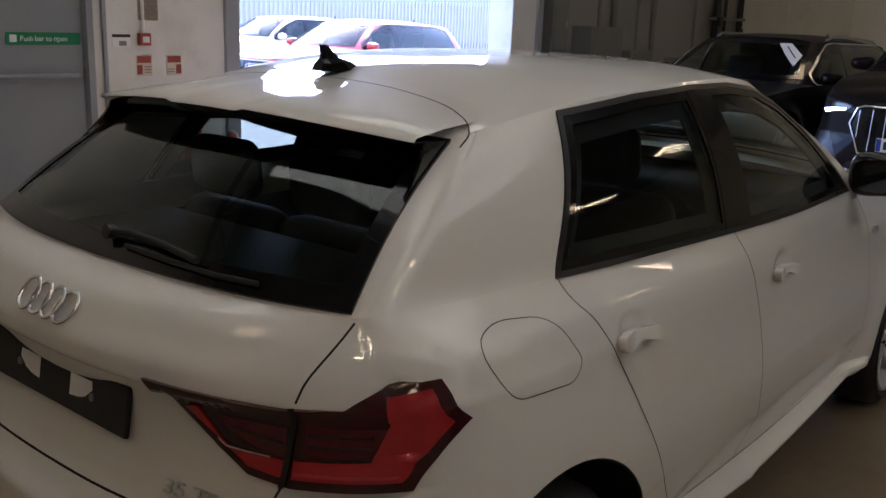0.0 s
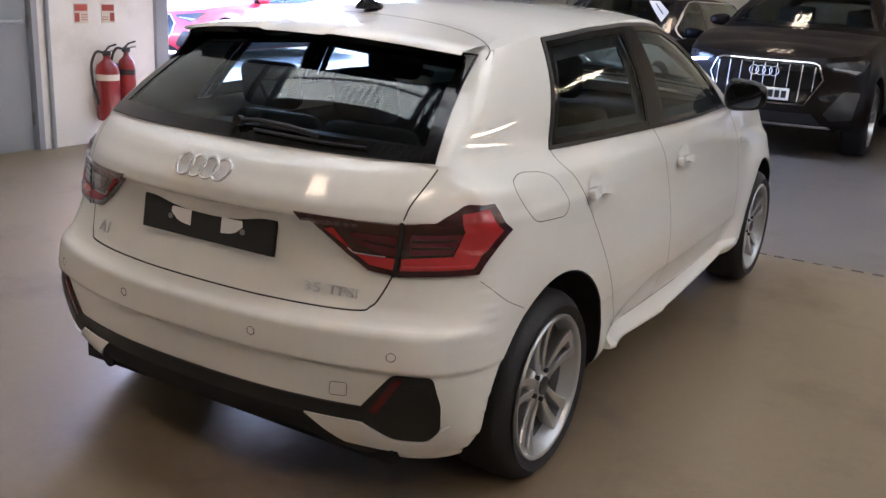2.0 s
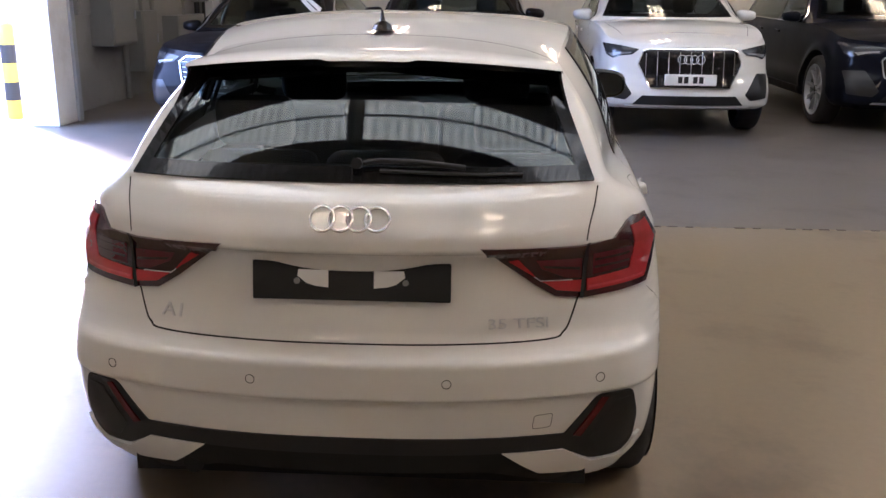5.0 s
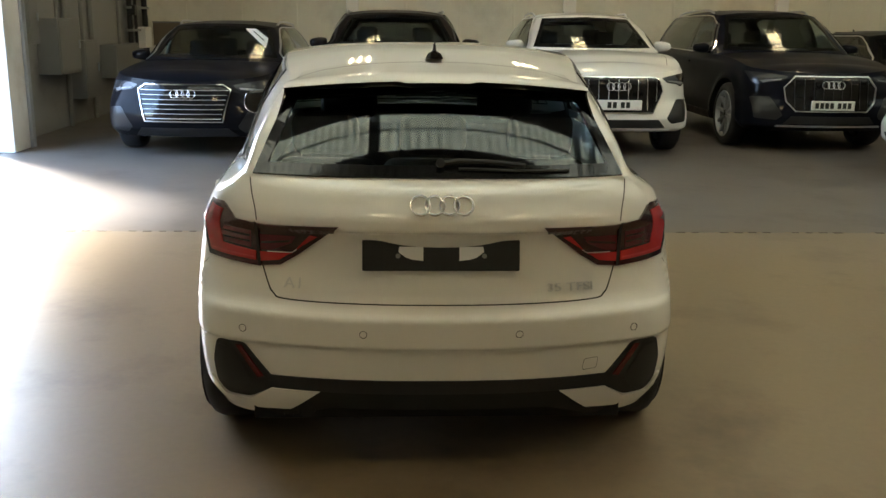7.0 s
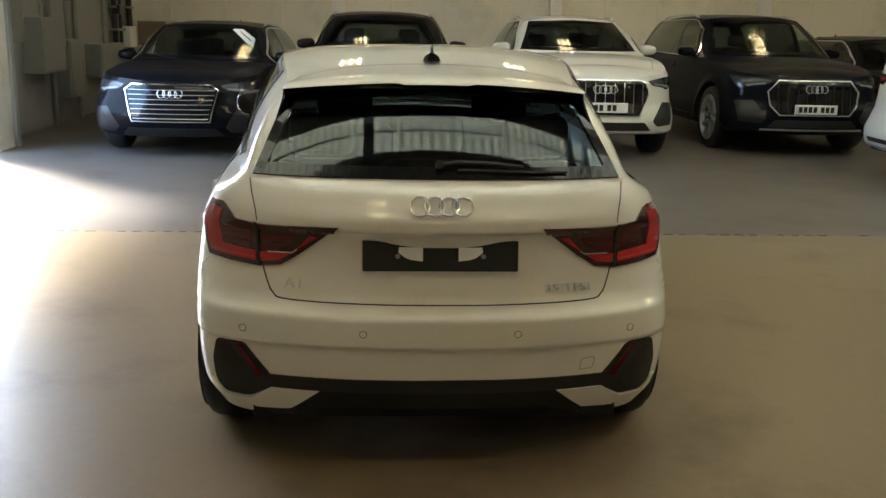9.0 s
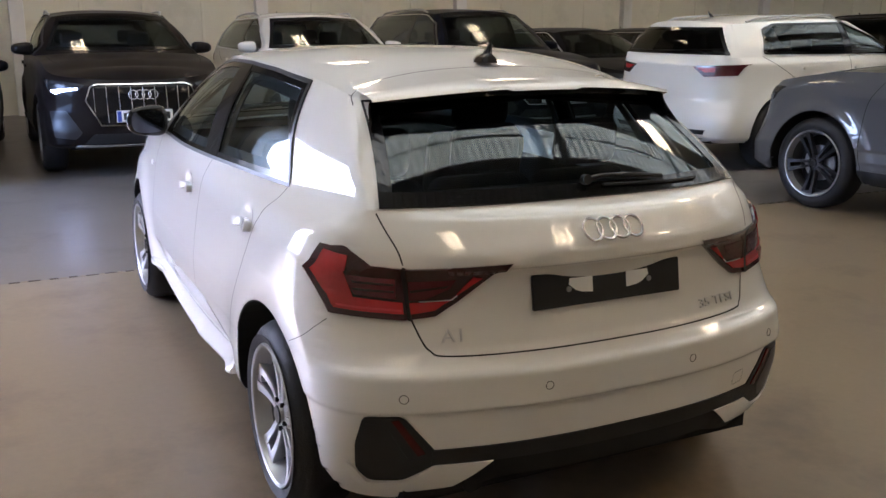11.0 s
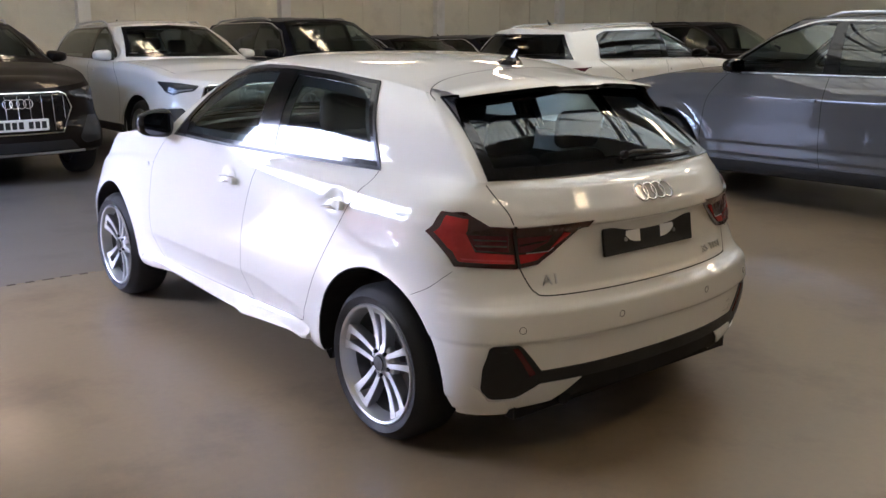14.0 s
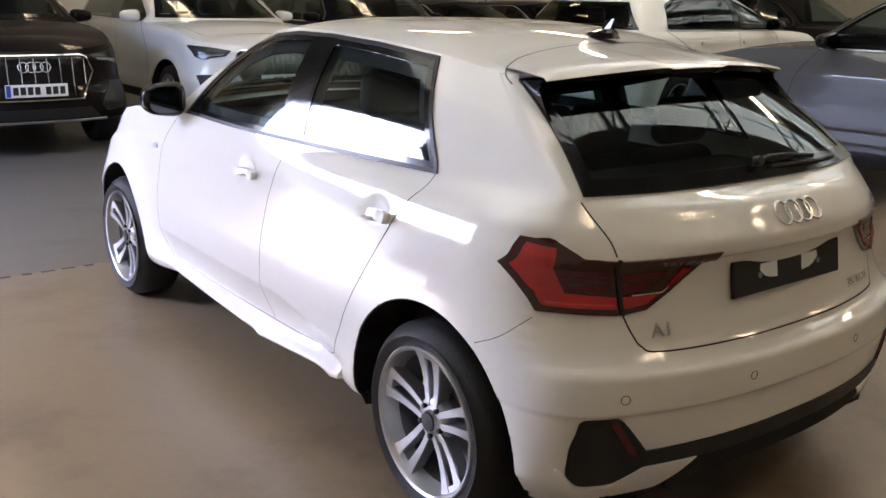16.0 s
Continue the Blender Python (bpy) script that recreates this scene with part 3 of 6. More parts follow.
# ---- wheels ----
def wheel_meshes(r, rim_r, width, style):
    """Meshes of one wheel, its outer side towards +x and its hub's outer face at x = 0."""
    w = width
    tyre = lathe([(-w, rim_r - 0.005), (-w - 0.004, rim_r + 0.02), (-w + 0.012, r - 0.022), (-w + 0.035, r - 0.003), (-w * 0.5, r), (-0.045, r - 0.001), (-0.018, r - 0.014), (0.002, r - 0.045), (0.006, rim_r + 0.03), (-0.002, rim_r + 0.006), (-0.012, rim_r - 0.004)], 56)
    out = {"tyre": bm_mesh("tyre", tyre, RUBBER, True)}
    face = ALLOYD if style == "dark" else ALLOY
    lip = ALLOY if style == "dark" else face
    rim = lathe([(-0.055, rim_r - 0.030), (-0.030, rim_r - 0.021), (-0.006, rim_r - 0.014), (0.000, rim_r - 0.012), (0.002, rim_r - 0.003), (-0.004, rim_r + 0.002), (-0.014, rim_r)], 56)
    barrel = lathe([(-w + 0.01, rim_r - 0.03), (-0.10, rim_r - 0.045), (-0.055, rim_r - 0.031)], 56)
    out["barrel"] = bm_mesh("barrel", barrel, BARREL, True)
    out["rim"] = bm_mesh("rim", rim, lip, True)
    spokes = bmesh.new()
    n = 5 if style in ("twin", "dark") else 10
    for k in range(n):
        a0 = 2 * math.pi * k / n + math.pi / 2
        for sgn in ((-1, 1, 2) if style in ("twin", "dark") else (0,)):
            rows = []
            for t in np.linspace(0.87 if sgn == 2 else 0, 1, 6):
                rad = 0.045 + (rim_r - 0.014 - 0.045) * t
                off = sgn * (0.0165 + 0.0205 * t) if sgn in (-1, 1) else 0.0
                half = (0.0102 + 0.0042 * t + 0.010 * t**6) if sgn else 0.014 + 0.008 * t
                half = 0.036 * min(1, 0.62 + 4 * (t - 0.87)) if sgn == 2 else half
                depth = -0.032 - (0.002 if sgn == 2 else 0) + 0.018 * t - 0.008 * math.sin(math.pi * t)
                q = []
                for e, dx in ((-half, -0.006), (-half * 0.88, 0.0), (half * 0.88, 0.0), (half, -0.006), (half * 0.8, -0.045), (-half * 0.8, -0.045)):
                    c, s_ = math.cos(a0), math.sin(a0)
                    q.append(spokes.verts.new((depth + dx, rad * c - (off + e) * s_, rad * s_ + (off + e) * c)))
                rows.append(q)
            for q0, q1 in zip(rows, rows[1:]):
                for j in range(6):
                    spokes.faces.new((q0[j], q0[(j + 1) % 6], q1[(j + 1) % 6], q1[j]))
            spokes.faces.new(rows[0])
            spokes.faces.new(rows[-1][::-1])
    bmesh.ops.recalc_face_normals(spokes, faces=spokes.faces[:])
    out["spokes"] = bm_mesh("spokes", spokes, face)
    hub = lathe([(-0.07, 0.072), (-0.050, 0.070), (-0.037, 0.062), (-0.034, 0.034), (-0.024, 0.030), (-0.022, 0.0)], 30)
    out["hub"] = bm_mesh("hub", hub, face, True)
    cap = lathe([(-0.024, 0.030), (-0.019, 0.028), (-0.017, 0.0)], 24)
    out["hub_cap"] = bm_mesh("hub_cap", cap, ALLOYD, True)
    # dark alloy here stands for the shade in the bolt recesses
    bolt = lathe([(-0.04, 0.008), (-0.024, 0.008), (-0.022, 0.0)], 8)
    out["wheel_bolt"] = bm_mesh("wheel_bolt", bolt, ALLOYD)
    disc = lathe([(-0.12, 0.07), (-0.12, 0.148), (-0.10, 0.148), (-0.10, 0.07), (-0.075, 0.065), (-0.075, 0.0)], 40)
    out["brake_disc"] = bm_mesh("brake_disc", disc, STEEL, True)
    cal = boxed((-0.15, 0.09, 0.0), (-0.075, 0.16, 0.10), 0.012)
    out["brake_caliper"] = bm_mesh("brake_caliper", cal, ALLOYD)
    # added black disc stands for the shade behind the wheel
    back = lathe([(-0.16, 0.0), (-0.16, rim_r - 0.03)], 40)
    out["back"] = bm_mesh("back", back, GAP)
    return out


def add_wheels(car, meshes, hub_z, wb, x, turn=0.0, spins=None, ya=0.0):
    for y in (ya, wb):
        for sgn in (1, -1):
            hub = part("wheel", meshes["hub"], None, car)
            spin = spins[(y > 1, sgn)] if spins else random.uniform(-0.6, 0.6)
            hub.matrix_local = Matrix.Translation((sgn * x, y, hub_z)) @ Matrix.Rotation(0 if sgn > 0 else math.pi, 4, "Z") @ Matrix.Rotation(turn if y > 1 else 0, 4, "Z") @ Matrix.Rotation(spin, 4, "X")
            for key in ("tyre", "rim", "spokes", "hub_cap", "brake_disc", "brake_caliper", "barrel", "back"):
                part({"back": "wheel_shade_disc", "barrel": "wheel_barrel"}.get(key, key), meshes[key], None, hub)
            for k in range(5):
                b = part("wheel_bolt", meshes["wheel_bolt"], None, hub)
                b.location = (0, 0.048 * math.cos(2 * math.pi * (k + 0.5) / 5 + 1.57), 0.048 * math.sin(2 * math.pi * (k + 0.5) / 5 + 1.57))


# ---- shared car parts ----
def ring_badge(skin_at, x, z, half, parent, label="chrome badge of four interlocking rings", squash=1.0):
    """Four linked rings across, of the given half width."""
    r = half / 2.95
    bm = bmesh.new()
    for k in range(4):
        cx = x + (k - 1.5) * r * 1.30
        pts = []
        for j in range(32):
            a = 2 * math.pi * j / 32
            p, n = skin_at(cx + (r - 0.005) * math.cos(a), z + (r - 0.005) * squash * math.sin(a))
            pts.append(p + n * (0.006 + 0.0015 * math.sin(a + k)))
        t = tube(pts, r * 0.125, 8, True)
        me = bpy.data.meshes.new("tmp")
        t.to_mesh(me)
        t.free()
        bm.from_mesh(me)
        bpy.data.meshes.remove(me)
    return part("ring_badge", bm, CHROME, parent, label, True)


def number_plate(skin_at, x, z, w, h, parent, blue=True, groups=(4, 3)):
    """A white plate on the skin, its characters as plain bars."""
    (pl, nl), (pr, nr), (pm, nm) = skin_at(x - w / 2, z), skin_at(x + w / 2, z), skin_at(x, z)
    along = (pr - pl).normalized()
    out = nm - along * nm.dot(along)
    out.z = 0
    out.normalize()
    up = Vector((0, 0, 1))
    far = max((p - pm).dot(out) for p in (pl, pr))
    base = pm + out * (0.014 + max(far, 0))
    m = Matrix(((along.x, up.x, out.x, base.x), (along.y, up.y, out.y, base.y), (along.z, up.z, out.z, base.z), (0, 0, 0, 1)))
    plate = part("number_plate", boxed((-w / 2, -h / 2, -0.02), (w / 2, h / 2, 0.0), 0.006), PLATE_W, parent, "white number plate with dark characters")
    plate.matrix_local = m
    step, gap = 0.060, 0.030
    cx = -(sum(groups) * step + (len(groups) - 1) * gap) / 2 + (0.018 if blue else 0.0)
    for g in groups:
        for _ in range(g):
            part("character_bar", boxed((cx + 0.008, -h * 0.30, 0), (cx + step - 0.008, h * 0.30, 0.0015)), INK, plate)
            cx += step
        cx += gap
    if blue:
        part("blue_band", boxed((-w / 2 + 0.004, -h / 2 + 0.005, 0), (-w / 2 + 0.042, h / 2 - 0.005, 0.0012)), PLATE_BLUE, plate)
    return plate


def mirror_unit(parent, at, sgn, shell_mat, size=1.0, slim=1.0):
    """A door mirror; its glass looks to the tail."""
    bm = bmesh.new()
    bmesh.ops.create_uvsphere(bm, u_segments=24, v_segments=14, radius=1)
    for v in bm.verts:
        x, y, z = v.co
        x = math.copysign(abs(x) ** 0.62, x)
        z = math.copysign(abs(z) ** 0.68, z)
        if y < 0:
            y *= 0.35
        v.co = (x * 0.118 * size * slim, y * 0.105 * size, z * 0.068 * size / slim * (1 - 0.16 * x * sgn))
    ob = part("door_mirror", bm, shell_mat, parent, "", True)
    ob.location = at
    g = bmesh.new()
    bmesh.ops.create_circle(g, cap_ends=True, segments=28, radius=1)
    for v in g.verts:
        x, z = v.co.x, v.co.y
        x = math.copysign(abs(x) ** 0.62, x)
        z = math.copysign(abs(z) ** 0.68, z)
        v.co = (x * 0.094 * size * slim, -0.039 * size, z * 0.052 * size / slim)
    bmesh.ops.recalc_face_normals(g, faces=g.faces[:])
    part("mirror_glass", g, MIRROR, ob, "mirror glass")
    arm = tube([(-sgn * 0.06 * size, 0.01, -0.04), (-sgn * 0.12 * size, 0.015, -0.055), (-sgn * 0.18 * size, 0.02, -0.062)], 0.022 * size, 10)
    part("mirror_arm", arm, TRIM, ob, "", True)
    return ob


def seat(parent, x, y, z, mat, w=0.46, bench=False):
    """A front seat, or one place of the rear bench, with its headrest."""
    bm = bmesh.new()
    box(bm, (x - w / 2, y - 0.02, z), (x + w / 2, y + 0.48, z + 0.16), 0.05, 3)
    s = part("seat", bm, mat, parent, "dark cloth car seat", True)
    b = bmesh.new()
    box(b, (-w / 2, -0.06, 0), (w / 2, 0.06, 0.60), 0.055, 3)
    back = part("backrest", b, mat, s, "", True)
    back.matrix_local = Matrix.Translation((x, y, z + 0.10)) @ Matrix.Rotation(radians(14), 4, "X")
    h = bmesh.new()
    box(h, (-0.13, -0.045, 0.0), (0.13, 0.045, 0.17), 0.045, 3)
    rest = part("headrest", h, mat, s, "", True)
    rest.matrix_local = Matrix.Translation((x, y - 0.15, z + 0.70)) @ Matrix.Rotation(radians(8), 4, "X")
    return s


def shell_body(car, spec, paint, cuts, roof_paint=None):
    """The painted skin: body, roof and bonnet as parts; returns the finder of places."""
    sh = Shell(spec)
    pc = sh.pieces(cuts)
    skin = Skin(pc)
    skin.shell = sh
    V, F = join([pc["low_open"], pc["up_open"]])
    part("body", mesh("body", V, F, paint), None, car)
    part("roof", mesh("roof", *pc["roof"], roof_paint or paint), None, car)
    part("bonnet", mesh("bonnet", *pc["hood"], paint), None, car)
    zl, wb = spec["zlow"] if "zlow" in spec else spec["z"][0], spec["wb"]
    w = max(spec["W"]) - 0.12
    y0, y1 = min(spec["y0"]) + 0.16, max(spec["yf"]) - 0.2
    under = bmesh.new()
    box(under, (-w + 0.13, y0, zl - 0.01), (w - 0.13, y1, zl + 0.06))
    zr = spec.get("rocker", zl - 0.02)
    box(under, (-w + 0.03, spec["arch"] + 0.03, zr), (w - 0.03, wb - spec["arch"] - 0.03, zr + 0.05))
    part("underbody", under, GAP, car)
    for ya in (spec.get("ya", 0.0), wb):
        for sgn in (1, -1):
            liner = bmesh.new()
            R = spec["arch"] + 0.004
            rows = []
            for k in range(-1, 26):
                a = math.pi * max(0, min(24, k)) / 24
                yy, zz = ya + R * math.cos(a), spec["hub"] + R * math.sin(a)
                if k in (-1, 25):
                    zz = zl + 0.01
                p, _ = skin.right(yy, max(zz, spec["hub"]) + 0.004)
                rows.append((liner.verts.new((sgn * (p.x - (0.05 if k in (-1, 25) else 0.004)), yy, zz)), liner.verts.new((sgn * (p.x - 0.34), yy, zz))))
            for q0, q1 in zip(rows, rows[1:]):
                liner.faces.new((q0[0], q1[0], q1[1], q0[1]))
            liner.faces.new([q[1] for q in rows])
            bmesh.ops.recalc_face_normals(liner, faces=liner.faces[:])
            part("wheel_arch_liner", liner, GAP, car)
            lip = []
            for k in range(-6, 47):
                a = math.pi * max(0, min(40, k)) / 40
                yy, zz = ya + (spec["arch"] - 0.001) * math.cos(a), spec["hub"] + (spec["arch"] - 0.001) * math.sin(a)
                zz -= max(0, -k, k - 40) / 6 * (spec["hub"] - zl - 0.012)
                if zz > zl + 0.005:
                    p, _ = skin.right(ya + (spec["arch"] + 0.012) * math.cos(a), max(zz + 0.012 * math.sin(a), zl + 0.02))
                    lip.append((sgn * (p.x - 0.006), yy, zz))
            # black edge puts the dark of the arch opening into colour
            part("wheel_arch_shade_edge", tube(lip, 0.0045, 8), GAP, car, "", True)
    # lining below the windows
    lining = bmesh.new()
    b = sh.zbelt
    box(lining, (-w + 0.1, y0 + 0.3, 0.36), (w - 0.1, spec["a_base"] + 0.2, b - 0.08))
    top = [f for f in lining.faces if f.normal.z > 0.9 or f.calc_center_median().z > b - 0.09]
    bmesh.ops.delete(lining, geom=top, context="FACES")
    part("cabin_lining", lining, LINING, car)
    dash = boxed((-w + 0.08, spec["a_base"] - 0.28, b - 0.30), (w - 0.08, spec["cowl"] - 0.05, b - 0.03), 0.06, 3)
    part("dashboard", dash, LINING, car, "", True)
    return skin


def sheet_mesh(name, sheet, poly, proud, mat, axis):
    """A curved sheet of the polygon's shape with the even normals of its surface."""
    me = bm_mesh(name, patch(sheet, poly, proud, 0, 0.05), mat, True)
    me.normals_split_custom_set_from_vertices([tuple(sheet(v.co.x if axis else v.co.y, v.co.z)[1]) for v in me.vertices])
    return me


def add_window(car, skin_at, poly, border, name="window", mat=None, frame_mat=None, proud=0.003, sheet=None):
    """A curved pane with a dark border; its normals are those of the smooth sheet."""
    axis = 0 if abs(skin_at(*np.mean(poly, 0))[1].x) > 0.6 else 1
    sheet = sheet or pane_skin(skin_at, poly, axis)
    g = part(name, sheet_mesh(name, sheet, shrink(poly, 0.004), proud - 0.001, mat or GLASS, axis), None, car)
    part("window_frame", band(sheet, poly, border, proud + 0.0015), frame_mat or GLOSSB, g)
    return g


def side_test(poly, xmin=0.3):
    sh = shrink(poly, 0.012)
    return lambda C: inside(sh, C[:, 1], C[:, 2]) & (np.abs(C[:, 0]) > xmin)


def face_test(poly, lo, hi):
    sh = shrink(poly, 0.012)
    return lambda C: inside(sh, C[:, 0], C[:, 2]) & (C[:, 1] > lo) & (C[:, 1] < hi)


# ---- the white hatchback ----
HATCH = dict(
    z=[0.20, 0.30, 0.44, 0.478, 0.492, 0.576, 0.592, 0.604, 0.64, 0.74, 0.842, 0.858, 0.885, 0.935, 0.975, 1.0],
    y0=[-0.565, -0.612, -0.630, -0.636, -0.652, -0.654, -0.646, -0.602, -0.565, -0.545, -0.556, -0.588, -0.586, -0.553, -0.516, -0.440],
    xc=[0.73, 0.780, 0.795, 0.797, 0.803, 0.806, 0.807, 0.81, 0.815, 0.82, 0.815, 0.813, 0.80, 0.77, 0.70, 0.655],
    yc=[-0.40, -0.44, -0.467, -0.465, -0.476, -0.458, -0.448, -0.43, -0.40, -0.345, -0.308, -0.302, -0.297, -0.295, -0.315, -0.335],
    r=[0.12, 0.13, 0.13, 0.135, 0.14, 0.15, 0.155, 0.16, 0.17, 0.18, 0.18, 0.175, 0.17, 0.14, 0.08, 0.04],
    W=[0.80, 0.858, 0.864, 0.867, 0.868, 0.872, 0.872, 0.871, 0.868, 0.858, 0.850, 0.849, 0.848, 0.842, 0.836, 0.830],
    yf=[3.16, 3.30, 3.35, 3.355, 3.36, 3.352, 3.35, 3.345, 3.34, 3.30, 3.25, 3.23, 3.20, 3.15, 3.10, 3.06],
    xf=[0.72, 0.78, 0.80, 0.80, 0.80, 0.80, 0.80, 0.80, 0.80, 0.79, 0.78, 0.775, 0.76, 0.75, 0.74, 0.73],
    ycf=[2.90, 3.00, 3.02, 3.02, 3.02, 3.02, 3.02, 3.02, 3.0, 2.96, 2.92, 2.91, 2.89, 2.86, 2.84, 2.82],
    rf=[0.2] * 16,
    wb=2.573, ya=0.022, hub=0.309, arch=0.356, flare=0.017, spread=0.13, p=1.9, ptop=1.35,
    hood_y=[1.75, 2.1, 2.6, 3.0, 3.25, 3.38], hood_z=[1.0, 0.985, 0.93, 0.84, 0.74, 0.66],
    a_base=1.87, cowl=2.22, cowl_z=1.03,
    roof_rear=(0.535, 0.06, 1.272), roof_rear_mid=(-0.01, 1.315), roof_front=(0.585, 1.44, 1.315),
    rail_y=[0.0, 0.06, 0.336, 0.60, 0.857, 1.10, 1.30, 1.46], rail_x=[0.53, 0.537, 0.572, 0.605, 0.622, 0.622, 0.608, 0.582], rail_z=[1.268, 1.275, 1.318, 1.345, 1.360, 1.364, 1.348, 1.310],
    ws_top=(1.54, 1.365), spine=(0.25, 1.05), spine_y=[0.2, 0.45, 0.8, 1.15, 1.4], spine_z=[1.372, 1.395, 1.408, 1.404, 1.39],
    nose_spine=2.9, bulge=0.022, rows=128, urows=44, ns=320,
    dents=((0.290, 0.876, 0.013, 0.050, 0.036), (1.102, 0.872, 0.013, 0.050, 0.036)), tuck=0.034, rocker=0.252, skirt=0.262, shoulder=7,
)


def white_hatchback():
    car = thing("hatchback", Matrix.Identity(4), "glossy white five-door hatchback parked on the tan floor", "car")
    front_arc = [(1.08, 1.342), (1.24, 1.326), (1.38, 1.280), (1.50, 1.204), (1.60, 1.108), (1.695, 1.008)]
    win_r = [(0.130, 1.004), (0.33, 1.300), (0.60, 1.328), (0.857, 1.342)] + front_arc
    rear_glass = [(-0.622, 1.003), (0.622, 1.003), (0.526, 1.260), (0.0, 1.302), (-0.526, 1.260)]
    screen = [(-0.72, 1.050), (0.72, 1.050), (0.52, 1.290), (0.0, 1.338), (-0.52, 1.290)]
    cuts = [side_test(win_r), face_test(rear_glass, -1, 0.2), face_test(screen, 1.1, 3)]
    skin = shell_body(car, HATCH, WHITE, cuts)
    for at in (skin.right, skin.left):
        flank = pane_skin(at, win_r, 0, 6)
        rear_pane = [(0.130, 1.004), (0.33, 1.300), (0.60, 1.328), (0.835, 1.340), (0.800, 1.006)]
        front_pane = [(0.905, 1.006), (0.935, 1.343)] + front_arc
        for pane, name, wide in ((rear_pane, "rear_window", 0.022), (front_pane, "front_window", 0.020)):
            g = add_window(car, at, pane, wide, name, GLASS, sheet=flank)
            inner = lambda a, b: (lambda p, n: (p - n * 0.016, n))(*flank(a, b))  # noqa: E731,B023
            part("inner_frame", band(inner, shrink(pane, 0.006), 0.046, 0.0), LINING, g)
        part("pillar_cover", sheet_mesh("pillar_cover", flank, [(0.790, 1.004), (0.827, 1.340), (0.945, 1.343), (0.915, 1.004)], 0.0055, GLOSSB, 0), None, car, "gloss black pillar cover")
        rail = [(0.122, 0.996), (0.322, 1.308), (0.60, 1.337), (0.857, 1.351), (1.08, 1.351), (1.245, 1.335), (1.388, 1.288), (1.510, 1.211), (1.610, 1.114), (1.715, 1.000)]
        part("window_rail", band(flank, rail, 0.012, 0.006), TRIM, car)
    tail = pane_skin(skin.rear, rear_glass, 1, 6)
    add_window(car, skin.rear, rear_glass, 0.034, "rear_screen", REAR_GLASS, proud=0.005, sheet=tail)
    add_window(car, skin.front, screen, 0.035, "windscreen", GLASS)
    # tailgate joint, doors, fuel flap
    for s in (1, -1):
        part("tailgate_joint", seam(skin.rear, smooth_line([(s * 0.632, 0.992), (s * 0.622, 0.95), (s * 0.607, 0.905), (s * 0.600, 0.868)]), 0.0042), GAP, car)
        part("tailgate_joint", seam(skin.rear, smooth_line([(s * 0.585, 0.728), (s * 0.563, 0.665), (s * 0.545, 0.637), (s * 0.50, 0.622), (s * 0.25, 0.617), (0, 0.616)]), 0.005), GAP, car)
        at = skin.right if s > 0 else skin.left
        part("door_joint", seam(at, smooth_line([(0.128, 0.999), (0.135, 0.955), (0.165, 0.915), (0.225, 0.82), (0.305, 0.70), (0.395, 0.56), (0.465, 0.44), (0.515, 0.36), (0.56, 0.335), (0.64, 0.332)]), 0.0030), GAP, car)
        part("door_joint", seam(at, smooth_line([(0.832, 1.0), (0.89, 0.90), (0.945, 0.78), (0.975, 0.66), (0.985, 0.56), (1.0, 0.46), (0.965, 0.333)]), 0.0026), GAP, car)
        part("door_joint", seam(at, smooth_line([(1.80, 0.985), (1.93, 0.88), (1.985, 0.80), (2.01, 0.66), (2.01, 0.48), (1.95, 0.335)]), 0.0026), GAP, car)
        part("sill_joint", seam(at, [(0.62, 0.332), (1.96, 0.334)], 0.0025), GAP, car)
        part("bumper_joint", seam(at, smooth_line([(-0.345, 0.715), (-0.28, 0.655), (-0.20, 0.615)]), 0.0018), GAP, car)
        sill, ribs = bmesh.new(), []
        for y in np.concatenate([np.linspace(0.455, 0.50, 7), np.linspace(0.54, 2.02, 34), np.linspace(2.05, 2.16, 6)]):
            e = math.sqrt(max(0.0, min(1.0, 0.35 + (y - 0.455) / 0.05, (2.16 - y) / 0.10)))
            x0 = abs(at(float(y), 0.30)[0].x)
            zb = 0.287 - 0.055 * (y - 0.455) if y < 1.05 else 0.266 + 0.040 * (y - 1.05)
            h = 0.342 - zb
            ribs.append([sill.verts.new((s * (x0 + dx * e - 0.004 * (1 - e)), y, z)) for dx, z in ((-0.002, 0.342), (0.008, 0.342 - 0.3 * h), (0.020, 0.342 - 0.6 * h), (0.033, zb + 0.018), (0.037, zb + 0.011), (0.037, zb + 0.003), (0.032, zb), (-0.060, zb - 0.006))])
        for q0, q1 in zip(ribs, ribs[1:]):
            for j in range(7):
                sill.faces.new((q0[j], q0[j + 1], q1[j + 1], q1[j]))
        for q in (ribs[0], ribs[-1]):
            sill.faces.new(q)
        bmesh.ops.recalc_face_normals(sill, faces=sill.faces[:])
        part("side_sill", sill, WHITE, car, "", True)
        for y, z in ((0.292, 0.862), (1.105, 0.858)):
            h = part("door_handle", patch(at, rounded([(y - 0.078, z - 0.017), (y + 0.076, z - 0.020), (y + 0.076, z + 0.009), (y - 0.078, z + 0.014)], 0.013), 0.026, 0.022, 0.02), WHITE, car, "white pull handle", True)
        mirror_unit(car, (s * 0.889, 1.775, 1.054), s, GLOSSB, 0.88, 0.88)
        part("mirror_sail", patch(pane_skin(at, win_r, 0, 6), [(1.575, 1.004), (1.592, 1.100), (1.690, 1.004)], 0.006, 0.004, 0.03), GLOSSB, car, "", True)
        part("side_badge", patch(at, rounded([(2.03, 0.815), (2.10, 0.812), (2.10, 0.832), (2.03, 0.835)], 0.006), 0.004, 0.004, 0.02), SATIN, car)
